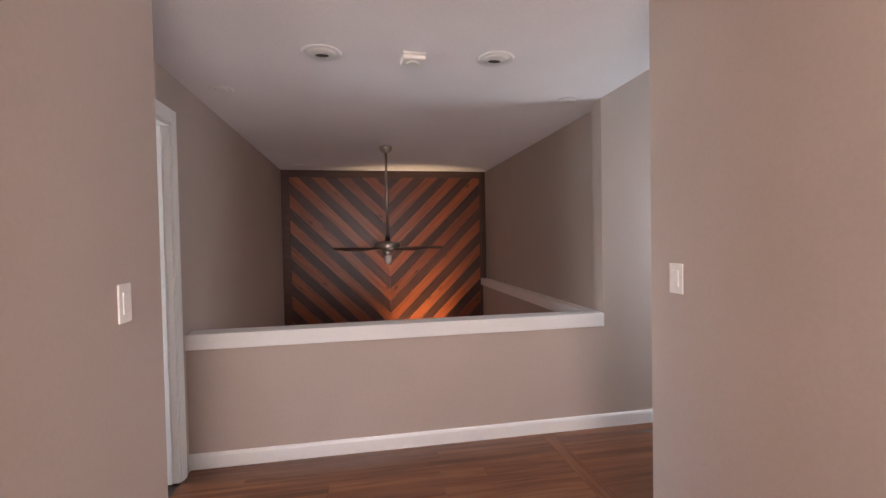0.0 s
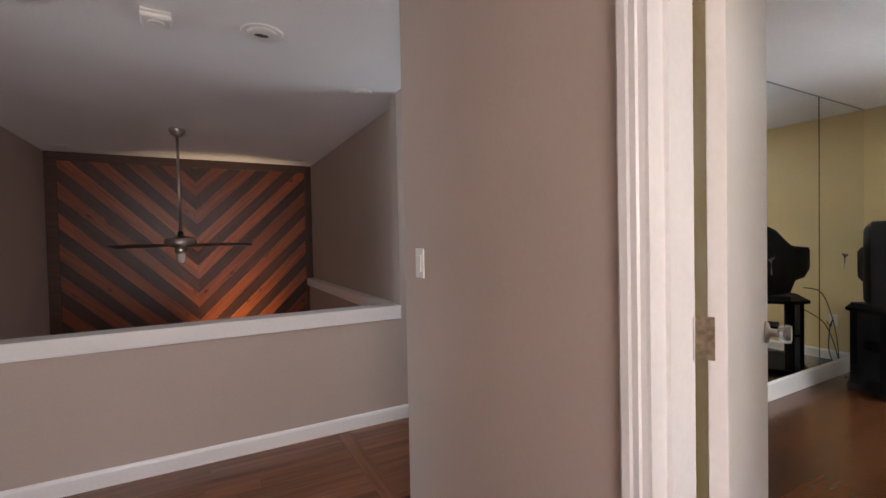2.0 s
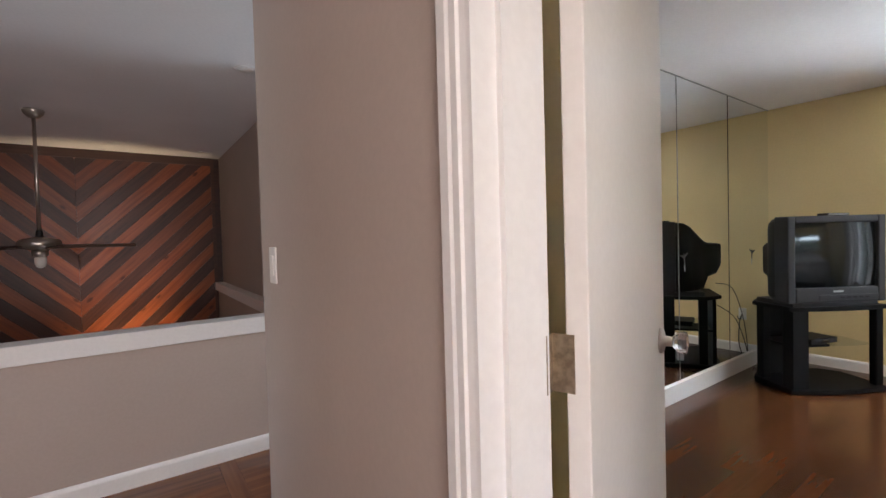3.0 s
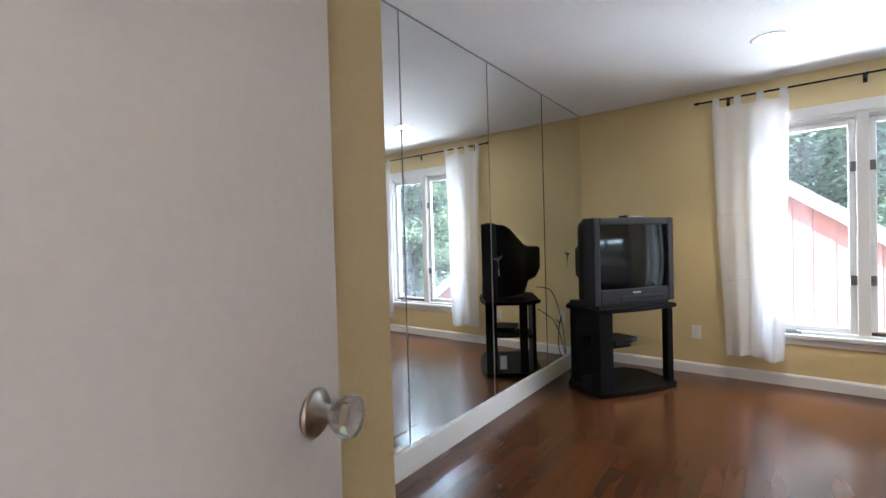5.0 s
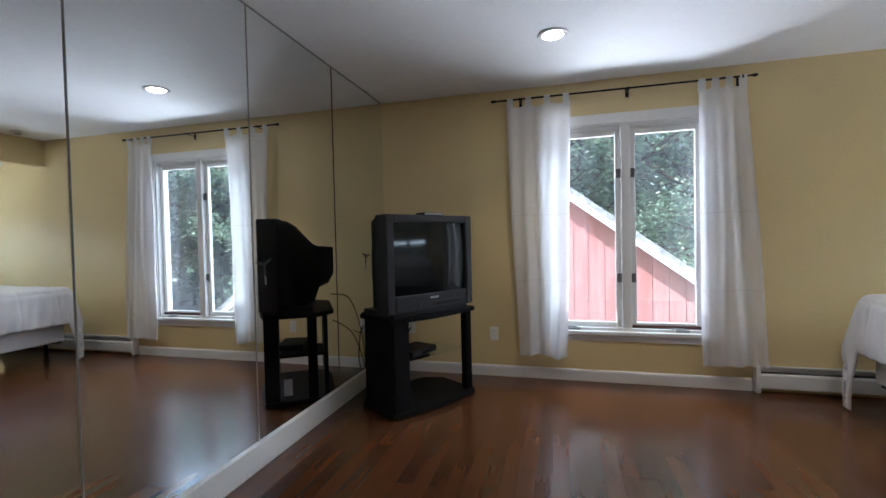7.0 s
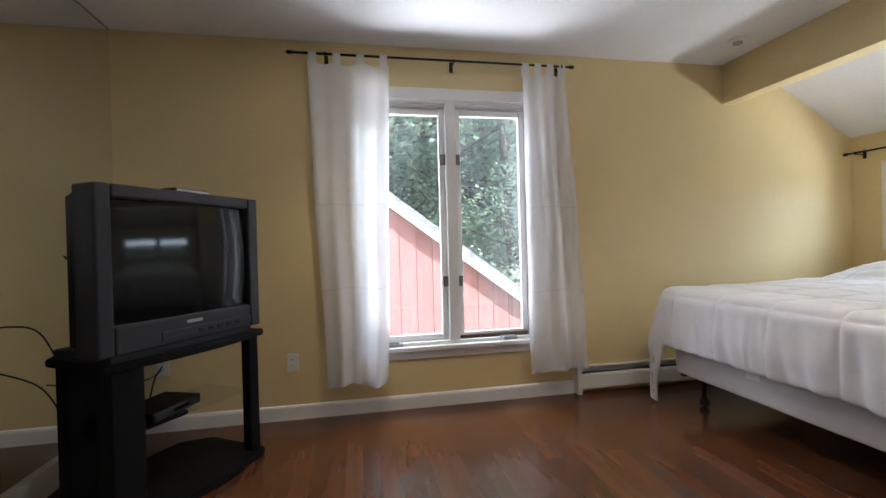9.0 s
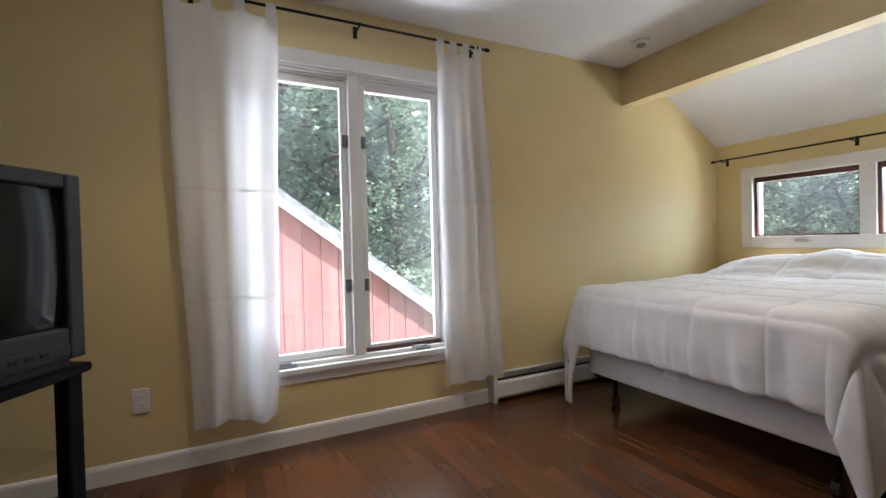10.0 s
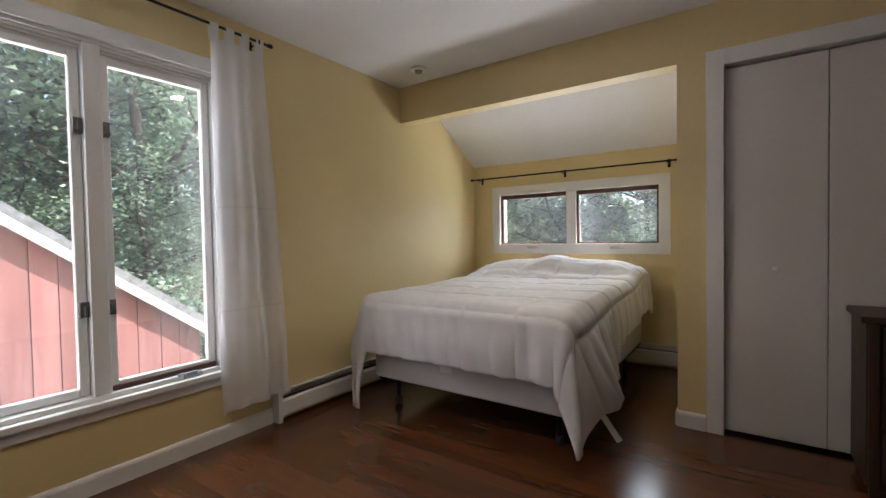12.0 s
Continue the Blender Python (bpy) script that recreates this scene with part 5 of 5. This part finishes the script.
def tree_mesh(seed, height, spread, leaves, leafmat, size):
    """Trunk with limbs, and a crown of small bent leaf sprays gathered in uneven clumps."""
    rnd = random.Random(seed)
    bm = bmesh.new()
    tips = []

    def limb(p, d, ln, r, depth):
        n = 4
        pts = [p]
        for k in range(n):
            d = (d + Vector((rnd.uniform(-1, 1), rnd.uniform(-1, 1), rnd.uniform(-0.4, 0.6))) * (0.10 if depth == 0 else 0.22)).normalized()
            pts.append(pts[-1] + d * ln / n)
        for k in range(n):
            bm_cyl(pts[k], pts[k + 1], r * (1 - k / n * 0.5), r * (1 - (k + 1) / n * 0.5), 7, bm)
        if depth < 2:
            for k in range(1, n + 1):
                for _ in range(3 if depth == 0 else 2):
                    a = rnd.uniform(0, 6.283)
                    q = Vector((math.cos(a), math.sin(a), rnd.uniform(0.1, 0.7))).normalized()
                    limb(pts[k], q, ln * (0.34 if depth == 0 else 0.5) * rnd.uniform(0.7, 1.2) * spread, r * 0.36, depth + 1)
        if depth:
            tips.extend(pts[2:])

    limb(Vector((0, 0, 0)), Vector((0, 0, 1)), height, height * 0.022, 0)
    trunk = mesh_of("trunk", bm, BARK, True)
    verts, faces = [], []
    while len(faces) < leaves:
        c = rnd.choice(tips)
        cc = c + Vector((rnd.gauss(0, 0.45), rnd.gauss(0, 0.45), rnd.gauss(0, 0.35)))
        for _ in range(12):
            p = cc + Vector((rnd.gauss(0, 0.28), rnd.gauss(0, 0.28), rnd.gauss(0, 0.2)))
            n = Vector((rnd.gauss(0, 0.6), rnd.gauss(0, 0.6), 1)).normalized()
            t = n.cross(Vector((rnd.uniform(-1, 1), rnd.uniform(-1, 1), rnd.uniform(-1, 1)))).normalized()
            s = n.cross(t)
            L, W = size * rnd.uniform(0.6, 1.3), size * rnd.uniform(0.3, 0.55)
            i = len(verts)
            verts += [tuple(p - t * L * 0.5), tuple(p + s * W - n * 0.15 * L), tuple(p + t * L * 0.6), tuple(p - s * W - n * 0.15 * L)]
            faces.append((i, i + 1, i + 2, i + 3))
    me = bpy.data.meshes.new("crown")
    me.from_pydata(verts, [], faces)
    me.materials.append(leafmat)
    return trunk, me


KINDS = [tree_mesh(11, 12.0, 1.0, 7600, LEAF, 0.21), tree_mesh(12, 14.0, 0.9, 7600, LEAFB, 0.22), tree_mesh(13, 10.0, 1.15, 7600, LEAF, 0.20), tree_mesh(14, 12.0, 1.05, 21000, LEAFB, 0.125)]
FIRST = []
for tr, cr in KINDS:
    t = thing("tree", pose(0, 0, -60), "tall leafy deciduous tree at the edge of the woods", "tree", "woodland trees")
    for nm, me in (("trunk", tr), ("crown", cr)):
        o = new(nm, me)
        o.parent = t
    FIRST.append(t)
rt = random.Random(21)
spots = []
for row, (d0, step) in enumerate(((19.5, 3.4), (25.0, 4.2), (32.0, 5.0), (41.0, 6.0))):
    y = -26.0 + row
    while y < 26:
        spots.append((d0 + rt.uniform(-1.5, 1.5), y + rt.uniform(-1, 1), 0.85 + rt.random() * 0.5))
        y += step
for row, (d0, step) in enumerate(((-24.0, 3.6), (-31.0, 4.6), (-39.0, 5.5))):
    x = -8.0 + row
    while x < 19 + row * 6:
        spots.append((x + rt.uniform(-1, 1), d0 + rt.uniform(-1.5, 1.5), 0.8 + rt.random() * 0.5))
        x += step
shrubs = []
for k in range(46):
    shrubs.append((rt.uniform(15.5, 24), -24 + k * 1.05 + rt.uniform(-0.6, 0.6), rt.uniform(0.30, 0.46)))
for k in range(24):
    shrubs.append((-6 + k * 1.15 + rt.uniform(-0.6, 0.6), rt.uniform(-25, -17), rt.uniform(0.30, 0.48)))
def over_drive(x, y):
    """The open drive south-east of the house, kept free of trees."""
    return x > 9 and -1.30 < (y - 3.8) / (x - 4.5) < -0.66 and y > -36


spots = [p for p in spots if not over_drive(p[0], p[1])]
shrubs = [p for p in shrubs if not over_drive(p[0], p[1])]
for k in range(15):
    a, d = math.atan(-0.62 - 0.05 * k), rt.uniform(34, 41)
    spots.append((4.5 + d * math.cos(a), 3.8 + d * math.sin(a), rt.uniform(0.9, 1.25)))
    shrubs.append((4.5 + (d - 2) * math.cos(a + 0.02), 3.8 + (d - 2) * math.sin(a + 0.02), rt.uniform(0.30, 0.45)))
spots += [(15.6, -2.6, 0.62), (16.5, 4.5, 0.8), (17.5, 0.8, 0.75)]
used = 0
placed = []
for x, y, s in spots:
    close = x < 22 and -15 < y < 9
    src = FIRST[3] if close else FIRST[used % 3]
    m = pose(x, y, -3.01, 0, 0, rt.uniform(0, 360))
    if src not in placed:
        placed.append(src)
        src.matrix_world = m
        src.scale = (s, s, s * 0.95)
    else:
        o = copy_thing(src, m)
        o.scale = (s, s, s * 0.95)
    used += 1
for x, y, s in shrubs:
    if y > -3.5 and x < 17.5:
        x = 18.0
    o = copy_thing(FIRST[used % 3], pose(x, y, -3.9, 0, 0, rt.uniform(0, 360)))
    o.scale = (s * 1.3, s * 1.3, s)
    tagged(o, "dense green understory tree below the taller woods")
    used += 1

# ---------------------------------------------------------------- floor boards and chevron planks
BOARD_MESHES = {}


def board_mesh(key, ln, w, th, mat, bevel=0.0002):
    k = (key, round(ln, 2), w)
    if k not in BOARD_MESHES:
        bm = bmesh.new()
        z1 = th
        b = bevel
        lo = [(0, 0), (ln, 0), (ln, w), (0, w)]
        hi = [(b, b), (ln - b, b), (ln - b, w - b), (b, w - b)]
        v0 = [bm.verts.new((x, y, 0)) for x, y in lo]
        v1 = [bm.verts.new((x, y, z1 - b)) for x, y in lo]
        v2 = [bm.verts.new((x, y, z1)) for x, y in hi]
        for A, B in ((v0, v1), (v1, v2)):
            for i in range(4):
                bm.faces.new((A[i], A[(i + 1) % 4], B[(i + 1) % 4], B[i]))
        bm.faces.new(v2)
        bmesh.ops.recalc_face_normals(bm, faces=bm.faces)
        BOARD_MESHES[k] = mesh_of("floor_board", bm, mat)
    return BOARD_MESHES[k]


def lay(parent, key, x0, x1, y0, y1, w, mat, rnd):
    y = y0
    while y < y1 - 0.01:
        ww = min(w, y1 - y)
        x = x0
        first = True
        while x < x1 - 0.01:
            ln = round(rnd.choice((0.9, 1.2, 1.5, 1.8, 2.1)) * (rnd.choice((0.4, 0.7, 1.0)) if first else 1.0), 2)
            first = False
            if x1 - (x + ln) < 0.3:
                ln = round(x1 - x, 2)
            o = new("floor_board", board_mesh(key, ln - 0.001, round(ww - 0.0004, 4), 0.012, mat))
            o.location = (x, y, -0.012)
            o.parent = parent
            x += ln
        y += w


rf = random.Random(7)
fl = bpy.data.objects["floor"]
lay(fl, "room", 3.83, 8.6, -1.99, 2.25, 0.083, OAK, rf)
lay(fl, "room", 6.48, 8.6, -3.22, -1.99, 0.0832, OAK, rf)
fh = bpy.data.objects["floor_hall"]
lay(fh, "hall", 1.56, 3.81, 0.9, 3.33, 0.083, HALLOAK, rf)
lay(fh, "hall", 1.92, 3.81, -1.5, 0.9, 0.24, HALLOAK, rf)
lay(fh, "hall", 3.90, 5.9, 2.42, 3.33, 0.083, HALLOAK, rf)
o = new("floor_board", board_mesh("border", 1.19, 0.088, 0.012, HALLOAK))
o.matrix_world = pose(3.899, 2.13, -0.012, 0, 0, 90)
o.parent = fh

cw = bpy.data.objects["wall_chevron"]
CXM, ZTOP, ZBOT, XL, XR = 2.99, HC, -2.58, 1.66, 4.30
step = 0.172


def clip(poly, inside, cut):
    out = []
    for i, p in enumerate(poly):
        q = poly[(i + 1) % len(poly)]
        a, b = inside(p), inside(q)
        if a:
            out.append(p)
        if a != b:
            out.append(cut(p, q))
    return out


def on_line(axis, v):
    def cut(p, q):
        t = (v - p[axis]) / (q[axis] - p[axis])
        return tuple(a + (b - a) * t for a, b in zip(p, q))
    return cut


rp = random.Random(4)
zl, zh = ZBOT, ZTOP - 0.10
for side in (-1, 1):
    half = (CXM - XL) if side < 0 else (XR - CXM)
    n0 = int((zh - zl + half) / step) + 2
    for k in range(n0):
        z0 = zl - step + k * step
        poly = [(0.001, z0 + 0.002), (half, z0 + half + 0.002), (half, z0 + half + step - 0.002), (0.001, z0 + step - 0.002)]
        poly = clip(poly, lambda p: p[1] >= zl, on_line(1, zl)) if poly else poly
        poly = clip(poly, lambda p: p[1] <= zh, on_line(1, zh)) if poly else poly
        if len(poly) < 3:
            continue
        px, pz = poly[0]
        bm = bmesh.new()
        proud = rp.uniform(0.0, 0.004)
        f, b = [], []
        c45 = math.sqrt(0.5)
        for x, z in poly:
            dx, dz = x - px, z - pz
            u, w = (dx + dz) * c45, (dz - dx) * c45
            f.append(bm.verts.new((u, 0.0, w)))
            b.append(bm.verts.new((u, 0.018, w)))
        bm.faces.new(f), bm.faces.new(b[::-1])
        for i in range(len(f)):
            bm.faces.new((f[i], f[(i + 1) % len(f)], b[(i + 1) % len(f)], b[i]))
        bmesh.ops.recalc_face_normals(bm, faces=bm.faces)
        mat = PINE if k % 2 else WALNUT
        o = new("plank", mesh_of("plank", bm, mat))
        m = Matrix.Translation((CXM + side * px, 6.671 - proud, pz))
        if side < 0:
            m = m @ Matrix.Scale(-1, 4, (1, 0, 0))
        o.matrix_world = m @ Matrix.Rotation(radians(-45), 4, "Y")
        o.parent = cw
for lo, hi in (((1.552, 6.664, ZBOT), (1.66, 6.689, HC - 0.002)), ((4.30, 6.664, ZBOT), (4.338, 6.689, HC - 0.002)), ((1.66, 6.664, HC - 0.10), (4.30, 6.689, HC - 0.002))):
    bm = bm_box(lo, hi, 0.003)
    part("border_board", bm, DARKFRAME, cw)
